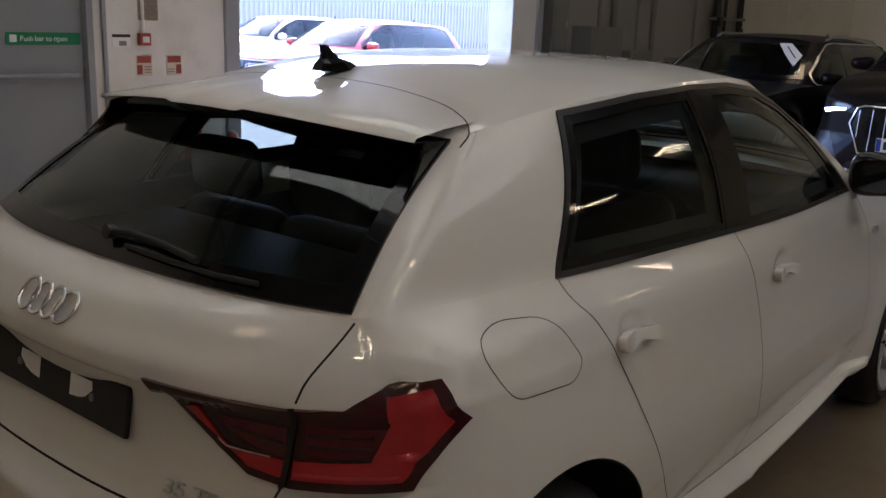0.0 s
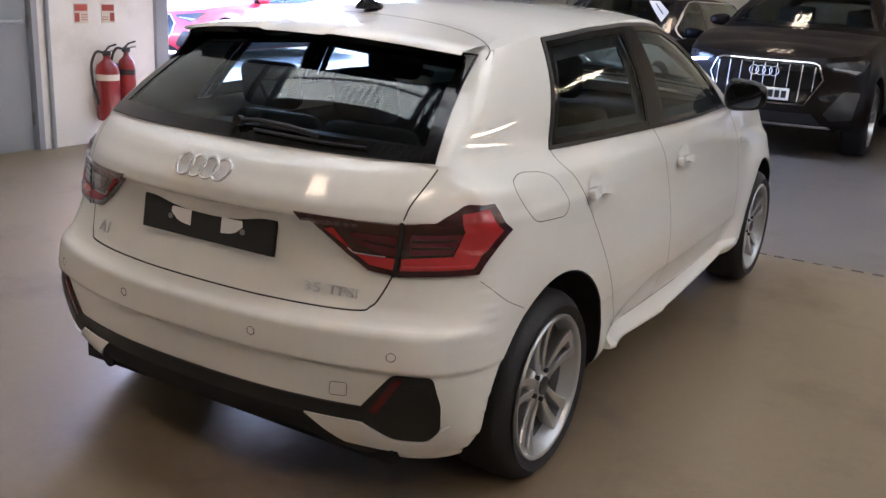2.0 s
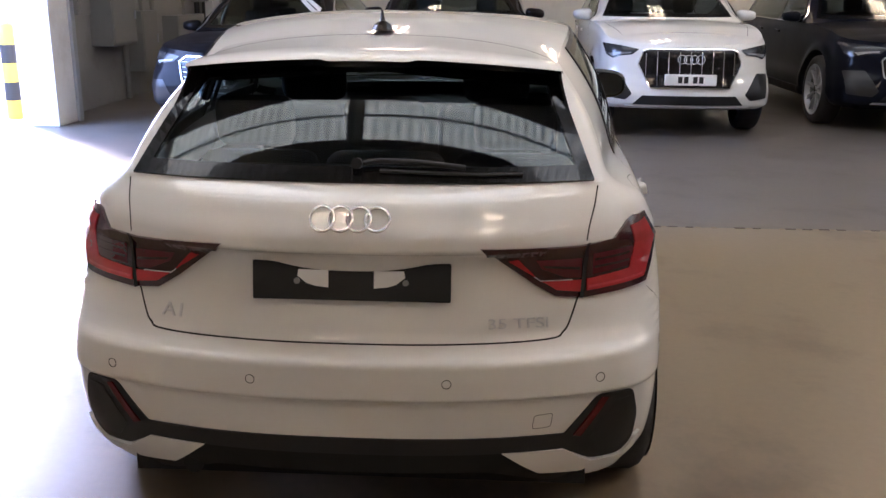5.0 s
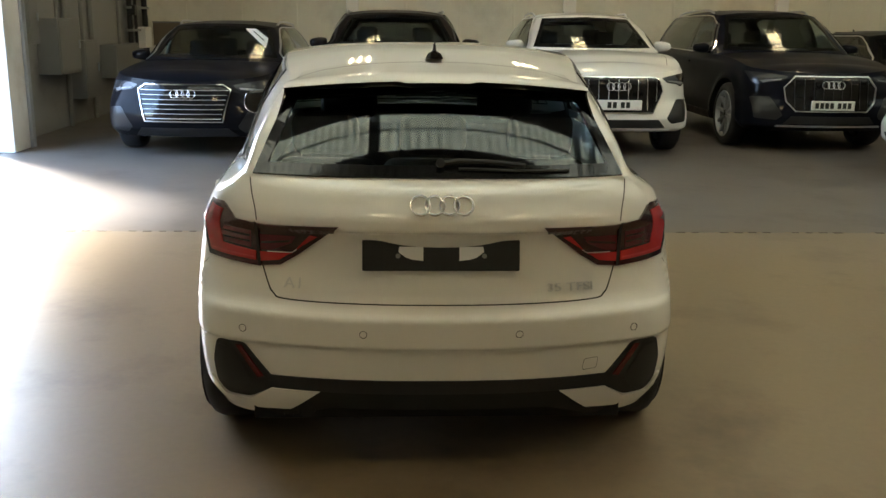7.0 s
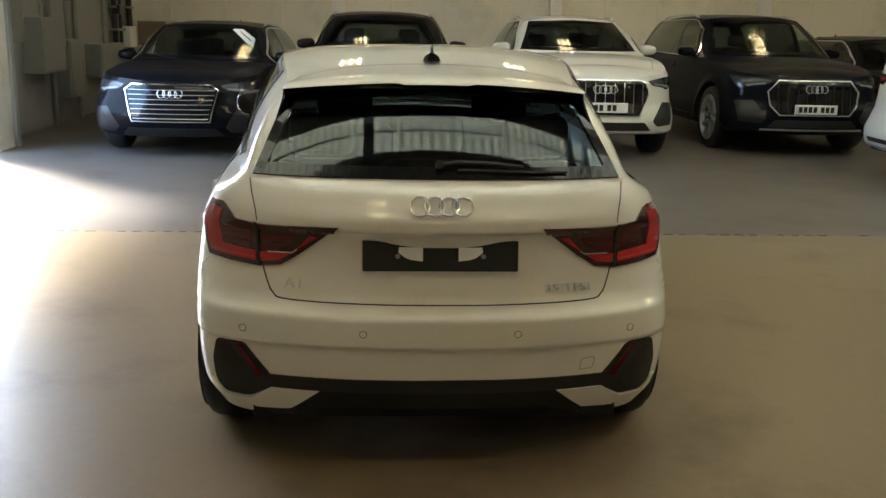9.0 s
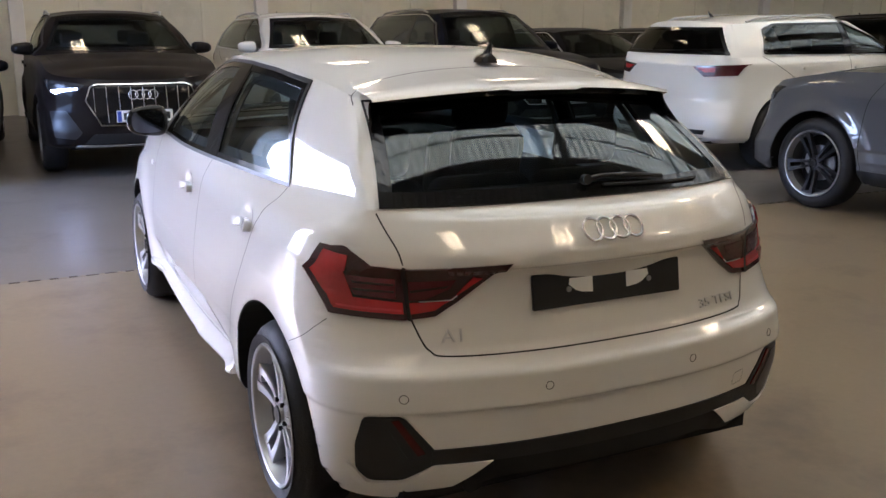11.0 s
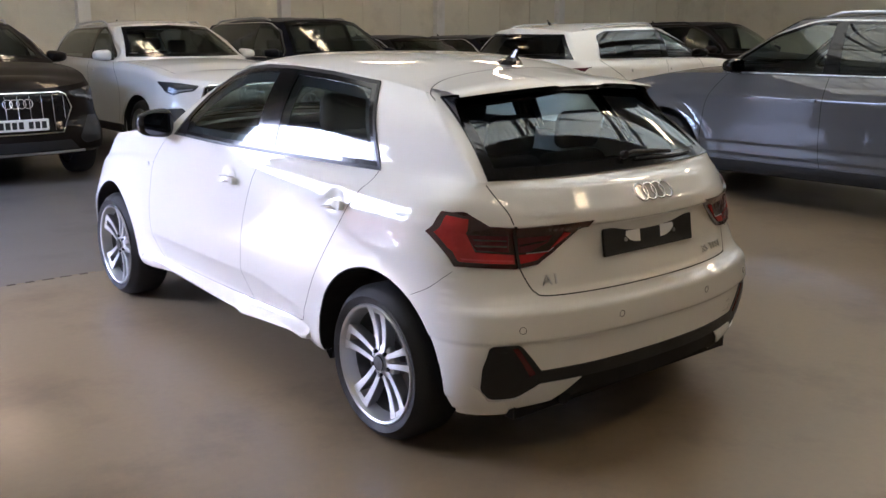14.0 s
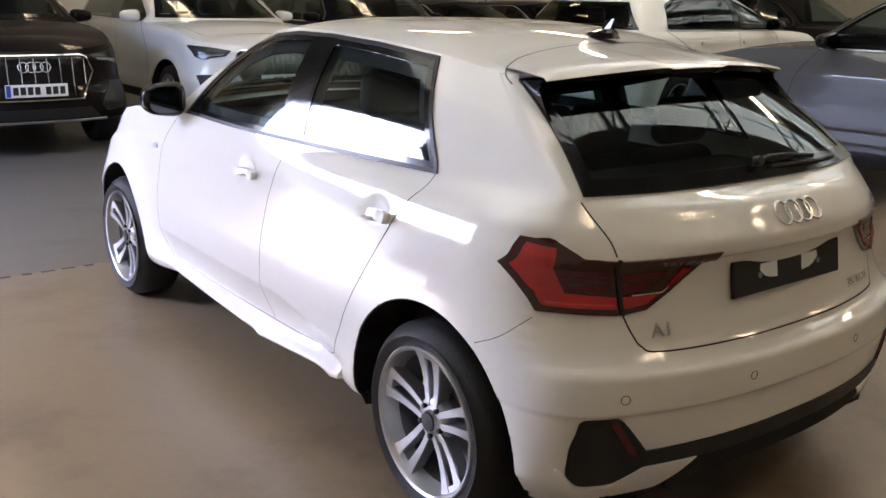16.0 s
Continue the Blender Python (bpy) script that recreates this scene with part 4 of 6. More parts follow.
    flap = rounded([(-0.190, 0.943), (-0.140, 0.840), (0.055, 0.826), (0.090, 0.862), (0.035, 0.952), (-0.10, 0.965)], 0.045, 6)
    part("fuel_flap", seam(skin.right, flap + flap[:1], 0.0022), GAP, car, "outlined fuel filler flap")
    # tail lamps
    for s in (1, -1):
        P = lambda pts: [(s * x, z) for x, z in pts]  # noqa: E731,B023
        lamp_poly = P([(0.325, 0.868), (0.46, 0.764), (0.52, 0.726), (0.60, 0.717), (0.768, 0.733), (0.803, 0.840), (0.762, 0.908), (0.712, 0.902), (0.672, 0.864), (0.58, 0.858)])
        at = skin.rear
        lamp = part("tail_lamp", patch(at, lamp_poly, 0.010, 0.016, 0.02), LENS_DARK, car, "dark red tail lamp", True)
        part("light_guide", patch(at, P([(0.600, 0.734), (0.757, 0.748), (0.790, 0.840), (0.757, 0.895), (0.716, 0.885), (0.729, 0.845), (0.715, 0.780), (0.600, 0.766)]), 0.0135, 0.005, 0.012), LENS_BRIGHT, lamp, "bright red light guide", True)
        part("light_guide", patch(at, P([(0.396, 0.828), (0.522, 0.742), (0.585, 0.733), (0.585, 0.765), (0.478, 0.769), (0.420, 0.832)]), 0.0135, 0.005, 0.012), LENS_BRIGHT, lamp, "bright red light guide", True)
        # paler strip puts the lens's lower highlight into the colour
        part("highlight_strip", patch(at, P([(0.604, 0.741), (0.750, 0.754), (0.753, 0.760), (0.604, 0.748)]), 0.0150, 0.002, 0.02), LENS_HIGHLIGHT, lamp, "pale red strip painted as the lens highlight", True)
        part("lamp_chamber", patch(at, P([(0.615, 0.775), (0.712, 0.786), (0.730, 0.836), (0.615, 0.830)]), 0.0115, 0.003, 0.02), LENS_RED, lamp, "", True)
        for z in (0.796, 0.815):
            part("chamber_rib", patch(at, P([(0.620, z - 0.004), (0.712, z + 0.002), (0.714, z + 0.008), (0.620, z + 0.002)]), 0.0128, 0.002, 0.02), LENS_DARK, lamp, "", True)
        part("lamp_chamber", patch(at, P([(0.48, 0.802), (0.545, 0.773), (0.585, 0.770), (0.585, 0.822), (0.465, 0.826)]), 0.0115, 0.003, 0.02), LENS_RED, lamp, "", True)
        part("chamber_rib", patch(at, P([(0.490, 0.804), (0.580, 0.792), (0.580, 0.799), (0.482, 0.811)]), 0.0128, 0.002, 0.02), LENS_DARK, lamp, "", True)
        part("chrome_line", seam(at, [(s * 0.462, 0.783), (s * 0.478, 0.771), (s * 0.560, 0.768)], 0.0028, 0.0150), SATIN, lamp, "thin silver line")
        part("lamp_joint", seam(at, [(s * 0.597, 0.862), (s * 0.586, 0.716)], 0.011, 0.0150), GAP, lamp)
    # bumper: vents, reflectors, diffuser, sensors
    for s in (1, -1):
        P = lambda pts: [(s * x, z) for x, z in pts]  # noqa: E731,B023
        at = skin.rear
        vent = part("bumper_vent", patch(at, rounded(P([(0.545, 0.360), (0.640, 0.478), (0.735, 0.480), (0.752, 0.40), (0.745, 0.318), (0.712, 0.280), (0.63, 0.278), (0.55, 0.326)]), 0.018), 0.004, 0.006, 0.02), PLASTIC, car, "textured black corner vent", True)
        part("vent_recess", patch(at, P([(0.622, 0.350), (0.684, 0.456), (0.728, 0.460), (0.741, 0.395), (0.735, 0.332), (0.707, 0.303), (0.655, 0.302)]), 0.006, 0.001, 0.02), TRIM, vent, "", True)
        part("reflector", patch(at, P([(0.578, 0.366), (0.650, 0.470), (0.668, 0.468), (0.598, 0.360)]), 0.008, 0.004, 0.02), REFLEX, vent, "red reflector strip", True)
        part("diffuser_lip", patch(at, P([(0.392, 0.326), (0.492, 0.248), (0.60, 0.236), (0.70, 0.240), (0.748, 0.288), (0.764, 0.335), (0.750, 0.326), (0.714, 0.276), (0.628, 0.274), (0.552, 0.326)]), 0.010, 0.014, 0.02), WHITE, car, "white painted diffuser corner", True)
        for x, z in ((0.249, 0.538), (0.642, 0.531)):
            c = [(s * x + 0.0125 * math.cos(k * math.pi / 8), z + 0.0125 * math.sin(k * math.pi / 8)) for k in range(16)]
            part("parking_sensor", band(at, c, 0.0017, 0.001, 0, 0.004), GAP, car, "round parking sensor")
    part("bumper_strip", patch(skin.rear, [(-0.56, 0.325), (0.56, 0.325), (0.56, 0.372), (-0.56, 0.372)], 0.006, 0.012, 0.04), PLASTIC, car, "textured black lower strip", True)
    # near-black panel also holds the deep shade below the bumper
    part("diffuser", patch(skin.rear, [(-0.315, 0.265), (0.315, 0.265), (0.36, 0.262), (0.40, 0.250), (0.44, 0.236), (0.50, 0.213), (0.57, 0.2015), (0.60, 0.2015), (0.60, 0.240), (0.500, 0.255), (0.398, 0.327), (-0.398, 0.327), (-0.500, 0.255), (-0.60, 0.240), (-0.60, 0.2015), (-0.57, 0.2015), (-0.50, 0.213), (-0.44, 0.236), (-0.40, 0.250), (-0.36, 0.262)], 0.005, 0.012, 0.03), GAP, car, "diffuser blackened for the shade under the bumper", True)
    for x in (-0.30, -0.10, 0.10, 0.30):
        part("diffuser_fin", boxed((x - 0.006, -0.54, 0.236), (x + 0.006, -0.32, 0.264), 0.002), GAP, car)
    part("towing_cover", seam(skin.rear, rounded([(0.470, 0.392), (0.518, 0.396), (0.522, 0.436), (0.474, 0.432)], 0.008) + [(0.470, 0.40)], 0.0016), GAP, car)
    pipe = rod(bmesh.new(), (-0.42, -0.36, 0.262), (-0.44, -0.560, 0.246), 0.027, 16)
    part("exhaust_pipe", pipe, GAP, car, "dark exhaust pipe", True)
    # plate panel with its fixings
    p0, _ = skin.rear(0.0, 0.772)
    panel = part("plate_panel", boxed((-0.254, -0.012, -0.050), (0.254, 0.0, 0.050), 0.004), PLASTIC, car, "black plate carrier without a plate")
    panel.matrix_local = Matrix.Translation((0, skin.rear(0.25, 0.73)[0].y - 0.006, 0.772)) @ Matrix.Rotation(radians(-9), 4, "X")
    for s in (1, -1):
        tab = bmesh.new()
        vs = [tab.verts.new((s * x, -0.0135, z)) for x, z in ((0.058, 0.028), (0.135, 0.029), (0.138, 0.012), (0.115, -0.006), (0.094, -0.013), (0.058, -0.017))]
        tab.faces.new(vs if s < 0 else vs[::-1])
        part("adhesive_pad", tab, PAPER, panel, "torn white adhesive pad")
        part("screw", rod(bmesh.new(), (s * 0.139, -0.010, -0.001), (s * 0.139, -0.016, -0.001), 0.008, 14), STEEL, panel)
    ring_badge(skin.rear, 0.0, 0.934, 0.104, car, squash=0.86)
    for text, x, z, size, wide in (("A1", -0.478, 0.655, 0.052, 1.15), ("35 TFSI", 0.428, 0.650, 0.038, 1.42)):
        me = letters(text, size, 0.002, SATIN, "model_lettering")
        ob = part("model_lettering", me, None, car, "silver model lettering")
        p, n = skin.rear(x, z)
        yaw = math.atan2(n.x, -n.y)
        ob.matrix_local = Matrix.Translation(p + n * 0.004) @ Matrix.Rotation(yaw, 4, "Z") @ Matrix.Rotation(math.asin(max(-1, min(1, n.z))) * -1 + math.pi / 2, 4, "X") @ Matrix.Diagonal((wide, 1, 1, 1))
    # roof spoiler
    edge = lambda u: (0.542 * u, -0.186 + 0.082 * abs(u) ** 2.6, 1.304 + (0.0 if abs(u) < 0.24 else 0.006) - 0.034 * abs(u) ** 2)  # noqa: E731
    sp = bmesh.new()
    rows = []
    for u in np.linspace(-1, 1, 49):
        x, yb, zb = edge(u)
        pf, _ = skin.above(x * 0.93, 0.19)
        pm, _ = skin.above(x * 0.95, 0.10)
        ym = (yb + 0.10) / 2
        rows.append([sp.verts.new(v) for v in ((pf.x, 0.19, pf.z + 0.001), (x * 0.95, 0.10, pm.z + 0.004), (x * 0.98, ym, (zb + pm.z) / 2 + 0.006), (x, yb + 0.008, zb + 0.001), (x, yb, zb - 0.007))])
    for q0, q1 in zip(rows, rows[1:]):
        for j in range(4):
            sp.faces.new((q0[j], q1[j], q1[j + 1], q0[j + 1]))
    bmesh.ops.recalc_face_normals(sp, faces=sp.faces[:])
    spo = part("roof_spoiler", sp, WHITE, car, "white roof spoiler with black underside", True)
    un = bmesh.new()
    rows = []
    for u in np.linspace(-1, 1, 49):
        x, yb, zb = edge(u)
        dip = 1 - abs(u) ** 8
        rows.append([un.verts.new(v) for v in ((x, yb, zb - 0.007), (x * 0.995, yb + 0.014, zb - 0.014 - 0.012 * dip), (x * 0.955, -0.055 + 0.105 * abs(u) ** 2, 1.282 - 0.030 * abs(u) ** 2))])
    for q0, q1 in zip(rows, rows[1:]):
        for j in range(2):
            un.faces.new((q0[j], q1[j], q1[j + 1], q0[j + 1]))
    bmesh.ops.recalc_face_normals(un, faces=un.faces[:])
    part("spoiler_underside", un, GLOSSB, spo, "gloss black underside", True)
    # black side fins between the spoiler's ends and the glass
    for s in (1, -1):
        x, yb, zb = edge(s)
        fin_bm = bmesh.new()
        rows = []
        for t in np.linspace(0, 1, 9):
            g, n = tail(s * (0.524 + 0.044 * t), 1.258 - 0.118 * t)
            out = Vector((x, yb + 0.004, zb - 0.006)).lerp(g, t**0.8) if t else Vector((x, yb + 0.004, zb - 0.006))
            rows.append([fin_bm.verts.new(v) for v in (g + n * 0.004, out + Vector((s * 0.004, 0, 0)), out - Vector((s * 0.004, 0, 0)), g + n * 0.004 - Vector((s * 0.010, 0, 0)))])
        for q0, q1 in zip(rows, rows[1:]):
            for j in range(4):
                fin_bm.faces.new((q0[j], q0[(j + 1) % 4], q1[(j + 1) % 4], q1[j]))
        fin_bm.faces.new(rows[0])
        fin_bm.faces.new(rows[-1][::-1])
        bmesh.ops.recalc_face_normals(fin_bm, faces=fin_bm.faces[:])
        part("side_fin", fin_bm, GLOSSB, spo, "gloss black side fin", True)
    part("roof_joint", seam(skin.above, smooth_line([(-0.552, 0.02), (-0.535, 0.07), (-0.48, 0.11), (-0.37, 0.135), (0.0, 0.15), (0.37, 0.135), (0.48, 0.11), (0.535, 0.07), (0.552, 0.02)]), 0.0035, 0.0058), GAP, car)
    # aerial, wiper
    fin = bmesh.new()
    for (y0, y1, wd, z0), (y2, y3, wd2, z1) in (((0.150, 0.300, 0.034, 0.0), (0.158, 0.270, 0.026, 0.018)), ((0.158, 0.270, 0.026, 0.018), (0.165, 0.225, 0.008, 0.030)), ((0.165, 0.225, 0.008, 0.030), (0.160, 0.184, 0.003, 0.062))):
        rows = [[fin.verts.new((dx * w_, a + (b_ - a) * e, 1.364 + z)) for e, dx in ((0, 0.55), (0.15, 1), (0.6, 0.8), (1, 0.1), (1, -0.1), (0.6, -0.8), (0.15, -1), (0, -0.55))] for a, b_, w_, z in ((y0, y1, wd, z0), (y2, y3, wd2, z1))]
        for j in range(8):
            fin.faces.new((rows[0][j], rows[0][(j + 1) % 8], rows[1][(j + 1) % 8], rows[1][j]))
    fin.faces.new(rows[1])
    bmesh.ops.remove_doubles(fin, verts=fin.verts[:], dist=1e-5)
    bmesh.ops.recalc_face_normals(fin, faces=fin.faces[:])
    part("roof_aerial", fin, GLOSSB, car, "black shark-fin aerial")
    wip = []
    for x, z in ((0.0, 1.035), (0.06, 1.043), (0.16, 1.040), (0.28, 1.028), (0.40, 1.020)):
        p, n = skin.rear(x, z)
        wip.append(p + n * 0.022)
    arm = part("rear_wiper", tube(wip[:4], 0.0075, 8), PLASTIC, car, "black rear wiper arm", True)
    part("wiper_blade", tube([skin.rear(x, z)[0] + skin.rear(x, z)[1] * 0.012 for x, z in ((0.06, 1.026), (0.2, 1.022), (0.33, 1.018), (0.43, 1.018))], 0.0055, 6), PLASTIC, arm)
    piv = rod(bmesh.new(), wip[0] + Vector((0, 0.01, 0)), wip[0] - Vector((0, 0.01, -0.003)), 0.015, 16)
    part("wiper_pivot", piv, TRIM, arm, "", True)
    # front
    part("headlamp", patch(skin.front, rounded([(0.42, 0.66), (0.74, 0.68), (0.74, 0.76), (0.40, 0.72)], 0.02), 0.006, 0.01), LENS_CLEAR, car, "", True)
    part("headlamp", patch(skin.front, rounded([(-0.40, 0.72), (-0.74, 0.76), (-0.74, 0.68), (-0.42, 0.66)], 0.02), 0.006, 0.01), LENS_CLEAR, car, "", True)
    part("grille", patch(skin.front, [(-0.36, 0.66), (-0.42, 0.52), (-0.34, 0.32), (0.34, 0.32), (0.42, 0.52), (0.36, 0.66)], 0.006, 0.01), TRIM, car, "black grille", True)
    # cabin
    for x in (-0.36, 0.36):
        seat(car, x, 1.06, 0.36, LINING)
    for x in (-0.42, 0.0, 0.42):
        seat(car, x, 0.36, 0.29, LINING, 0.40)
    part("parcel_shelf", boxed((-0.56, -0.33, 0.93), (0.56, 0.10, 0.955), 0.01), LINING, car, "dark parcel shelf")
    part("rear_view_mirror", boxed((-0.12, 1.50, 1.24), (0.12, 1.53, 1.30), 0.02, 3), GLOSSB, car, "", True)
    add_wheels(car, wheel_meshes(0.297, 0.227, 0.215, "twin"), 0.297, 2.573, 0.846, 0.0, {(False, -1): 0.02, (False, 1): 0.12, (True, -1): -0.25, (True, 1): 0.1}, 0.022)
    return car


# ---- the other cars ----
def car_spec(ro, wb, fo, W, belt, roof, hub, nose_z, saloon=False, low=0.22, cab=0.0):
    k = [low, max(0.34, low + 0.06), 0.5, 0.63, 0.75, belt - 0.09, belt]
    tail = np.array([0.12, 0.03, 0.0, 0.02, 0.04, 0.07, 0.14])
    y0 = -ro + tail
    yf = wb + fo - np.array([0.12, 0.03, 0.0, 0.01, 0.03, 0.06, 0.10])
    gl = 0.62 if saloon else 0.30
    wc = wb - cab
    return dict(
        z=k, y0=list(y0), xc=list(W * np.array([0.88, 0.93, 0.95, 0.95, 0.94, 0.91, 0.86])), yc=list(y0 + np.array([0.10, 0.13, 0.15, 0.18, 0.21, 0.2, 0.12])),
        r=[0.12, 0.14, 0.16, 0.2, 0.2, 0.18, 0.08], W=list(W * np.array([0.92, 0.980, 1.0, 0.984, 0.988, 0.982, 0.945])),
        yf=list(yf), xf=list(W * np.array([0.90, 0.94, 0.95, 0.95, 0.93, 0.91, 0.88])), ycf=list(yf - np.array([0.16, 0.17, 0.20, 0.24, 0.28, 0.3, 0.32])), rf=[0.2] * 7,
        wb=wb, hub=hub, arch=hub + 0.062, flare=0.03, p=1.8, ymid=wb * 0.5,
        hood_y=[wc - 0.75, wc - 0.35, wb + 0.1, wb + 0.5, wb + fo - 0.18, wb + fo], hood_z=[belt, belt - 0.01, belt - 0.045, nose_z + 0.035, nose_z, nose_z - 0.05],
        wc=wc, a_base=wc - 0.72, cowl=wc - 0.40, cowl_z=belt + 0.03,
        roof_rear=(W * 0.60, -ro + gl + 0.12, roof - 0.125), roof_rear_mid=(-ro + gl, roof - 0.085), roof_front=(W * 0.66, wc - 1.32, roof - 0.075),
        rail_y=[-ro + gl, 0.30, wc * 0.40, wc - 1.6, wc - 1.25], rail_x=[W * 0.60, W * 0.685, W * 0.715, W * 0.70, W * 0.655], rail_z=[roof - 0.13, roof - 0.075, roof - 0.055, roof - 0.06, roof - 0.085],
        ws_top=(wc - 1.22, roof - 0.035), spine=(-ro + gl + 0.35, wc - 1.5), spine_y=[-ro, 0.4, 1.0, wc - 1.2], spine_z=[roof - 0.05, roof - 0.008, roof, roof - 0.012],
        nose_spine=wb + fo - 0.5, bulge=0.025, rows=44, urows=24, ns=110, nr=20, nc=8, crown=0.045,
    )


def creased(spec):
    """The same car with a folded shoulder under the windows and two fine creases low on its doors."""
    zs, belt, W = spec["z"], spec["z"][-1], max(spec["W"])
    profile = ((zs[0], 0.915), (0.345, 0.955), (0.425, 0.963), (0.445, 0.976), (0.525, 0.968), (0.548, 0.981), (0.70, 0.984), (0.85, 0.994), (belt - 0.205, 1.0), (belt - 0.18, 0.996), (belt - 0.10, 0.970), (belt - 0.04, 0.942), (belt, 0.918))
    out = dict(spec)
    for key in ("y0", "xc", "yc", "r", "yf", "xf", "ycf", "rf"):
        out[key] = [float(np.interp(z, zs, spec[key])) for z, _ in profile]
    out.update(z=[z for z, _ in profile], W=[W * w for _, w in profile], rows=96, handle_z=belt - 0.20)
    return out


def other_car(name, label, m, spec, paint, front="bars", plate=True, wheel="twin", rails=True, privacy=True, window_trim=None, lamp_glint=False, sticker=False, plate_groups=(4, 3), lower_silver=True, category="car", rear=True, turn=0.0, blue_band=False, roof_paint=None, mirror_paint=None, quarter=0.0):
    """A parked car with grille, lamps, windows, mirrors and wheels."""
    car = thing(name, m, label, category, "parked cars")
    wb, wc, belt, roofz = spec["wb"], spec["wc"], spec["z"][-1], max(spec["spine_z"])
    W, ro = max(spec["W"]), -min(spec["y0"])
    y_r = spec["roof_rear"][1]
    bz, tz = belt + 0.012, roofz - 0.105
    side = [(y_r + 0.06 + quarter, bz + 0.01), (y_r + 0.16 + quarter, tz - 0.06), (y_r + 0.45 + quarter * 0.6, tz - 0.002), (wc * 0.45, tz + 0.02), (wc - 1.45, tz + 0.005), (wc - 1.15, tz - 0.10), (wc - 0.82, bz + 0.09), (wc - 0.76, bz)]
    side = rounded(side, 0.045, 4)
    bw, tw = spec["xc"][-1] * 0.96, spec["roof_rear"][0] * 0.96
    rear_p = [(-bw, belt + 0.02), (bw, belt + 0.02), (tw, roofz - 0.15), (-tw, roofz - 0.15)]
    sw = spec["xc"][-1] * 0.93
    screen = [(-sw, belt + 0.055), (sw, belt + 0.055), (spec["roof_front"][0] * 0.92, roofz - 0.085), (0, roofz - 0.062), (-spec["roof_front"][0] * 0.92, roofz - 0.085)]
    skin = shell_body(car, spec, paint, [side_test(side), face_test(rear_p, -ro - 1, 0.3), face_test(screen, wc - 1.6, wb + 2)], roof_paint)
    z_sill = spec["z"][0] + 0.015
    for at in (skin.right, skin.left):
        yb = wc * 0.5 - 0.24
        a = [p for p in side if p[0] < yb - 0.02] + [(yb - 0.02, tz + 0.015), (yb - 0.05, bz)]
        b = [(yb + 0.05, bz), (yb + 0.03, tz + 0.018)] + [p for p in side if p[0] > yb + 0.1]
        add_window(car, at, a, 0.02, "rear_window", PRIVACY if privacy else GLASS)
        add_window(car, at, b, 0.02, "front_window", GLASS)
        part("pillar_cover", patch(at, [(yb - 0.06, bz), (yb - 0.03, tz + 0.012), (yb + 0.04, tz + 0.012), (yb + 0.06, bz)], 0.004, 0.006, 0.05), GLOSSB, car, "", True)
        part("window_rail", band(at, shrink(side, -0.010), 0.011, 0.007, 0, 0.04), window_trim or TRIM, car)
        s = 1 if at == skin.right else -1
        part("door_joint", seam(at, smooth_line([(yb, bz), (yb + 0.02, 0.8), (yb + 0.02, 0.55), (yb, 0.36)]), 0.006), GAP, car)
        part("door_joint", seam(at, smooth_line([(wc - 0.80, bz), (wc - 0.62, 0.9), (wc - 0.58, 0.6), (wc - 0.62, 0.36)]), 0.006), GAP, car)
        part("door_joint", seam(at, smooth_line([(y_r + 0.25, bz), (0.28, 0.9), (0.46, 0.62), (0.58, 0.38), (0.70, 0.34)]), 0.006), GAP, car)
        part("side_sill", patch(at, [(0.45, z_sill), (0.45, z_sill + 0.095), (wb - 0.45, z_sill + 0.095), (wb - 0.45, z_sill)], 0.018, 0.026, 0.04), PLASTIC if lower_silver else paint, car, "", True)
        for yy in (yb - 0.66, yb + 0.17):
            z = spec.get("handle_z", belt - 0.12)
            part("door_handle", patch(at, rounded([(yy - 0.11, z - 0.016), (yy + 0.09, z - 0.020), (yy + 0.09, z + 0.008), (yy - 0.11, z + 0.014)], 0.012), 0.026, 0.022, 0.03), paint, car, "", True)
        mirror_unit(car, (s * (W + 0.030), wc - 0.92, belt + 0.070), s, mirror_paint or paint, 0.95)
        if rails:
            pts = []
            for y in np.linspace(y_r + 0.25, wc - 1.55, 14):
                x = hermite(spec["rail_y"], spec["rail_x"], y) * 0.96
                p, _ = skin.above(float(x), float(y))
                e = min(1, min(y - y_r - 0.25, wc - 1.55 - y) / 0.12)
                pts.append((s * p.x, p.y, p.z + 0.004 + 0.032 * e))
            part("roof_rail", tube(pts, 0.014, 8), SATIN if window_trim else TRIM, car, "", True)
    add_window(car, skin.rear, rear_p, 0.03, "rear_screen", PRIVACY if privacy else GLASS)
    add_window(car, skin.front, screen, 0.035, "windscreen", GLASS)
    nz = spec["hood_z"][-2]
    at = skin.front
    # grille and lamps
    gt, gb = nz - 0.05, nz - 0.46
    if front == "slats":
        poly = [(-0.50, gt - 0.055), (-0.42, gb + 0.02), (0.42, gb + 0.02), (0.50, gt - 0.055), (0.42, gt), (-0.42, gt)]
    elif front == "dark":
        poly = [(-0.56, gt - 0.13), (-0.535, gb + 0.11), (-0.43, gb), (0.43, gb), (0.535, gb + 0.11), (0.56, gt - 0.13), (0.44, gt), (-0.44, gt)]
    else:
        poly = [(-0.520, gt - 0.15), (-0.40, gb + 0.02), (0.40, gb + 0.02), (0.520, gt - 0.15), (0.47, gt - 0.02), (0.41, gt), (-0.41, gt), (-0.47, gt - 0.02)]
    grille = part("grille", patch(at, poly, 0.004, 0.004, 0.05), GLOSSB, car, "large black grille with bright frame", True)
    part("grille_frame", band(at, poly, 0.011, 0.018, 0, 0.03), CHROME if front != "dark" else SATIN, grille, "bright metal frame", True)
    inner = shrink(poly, 0.03)
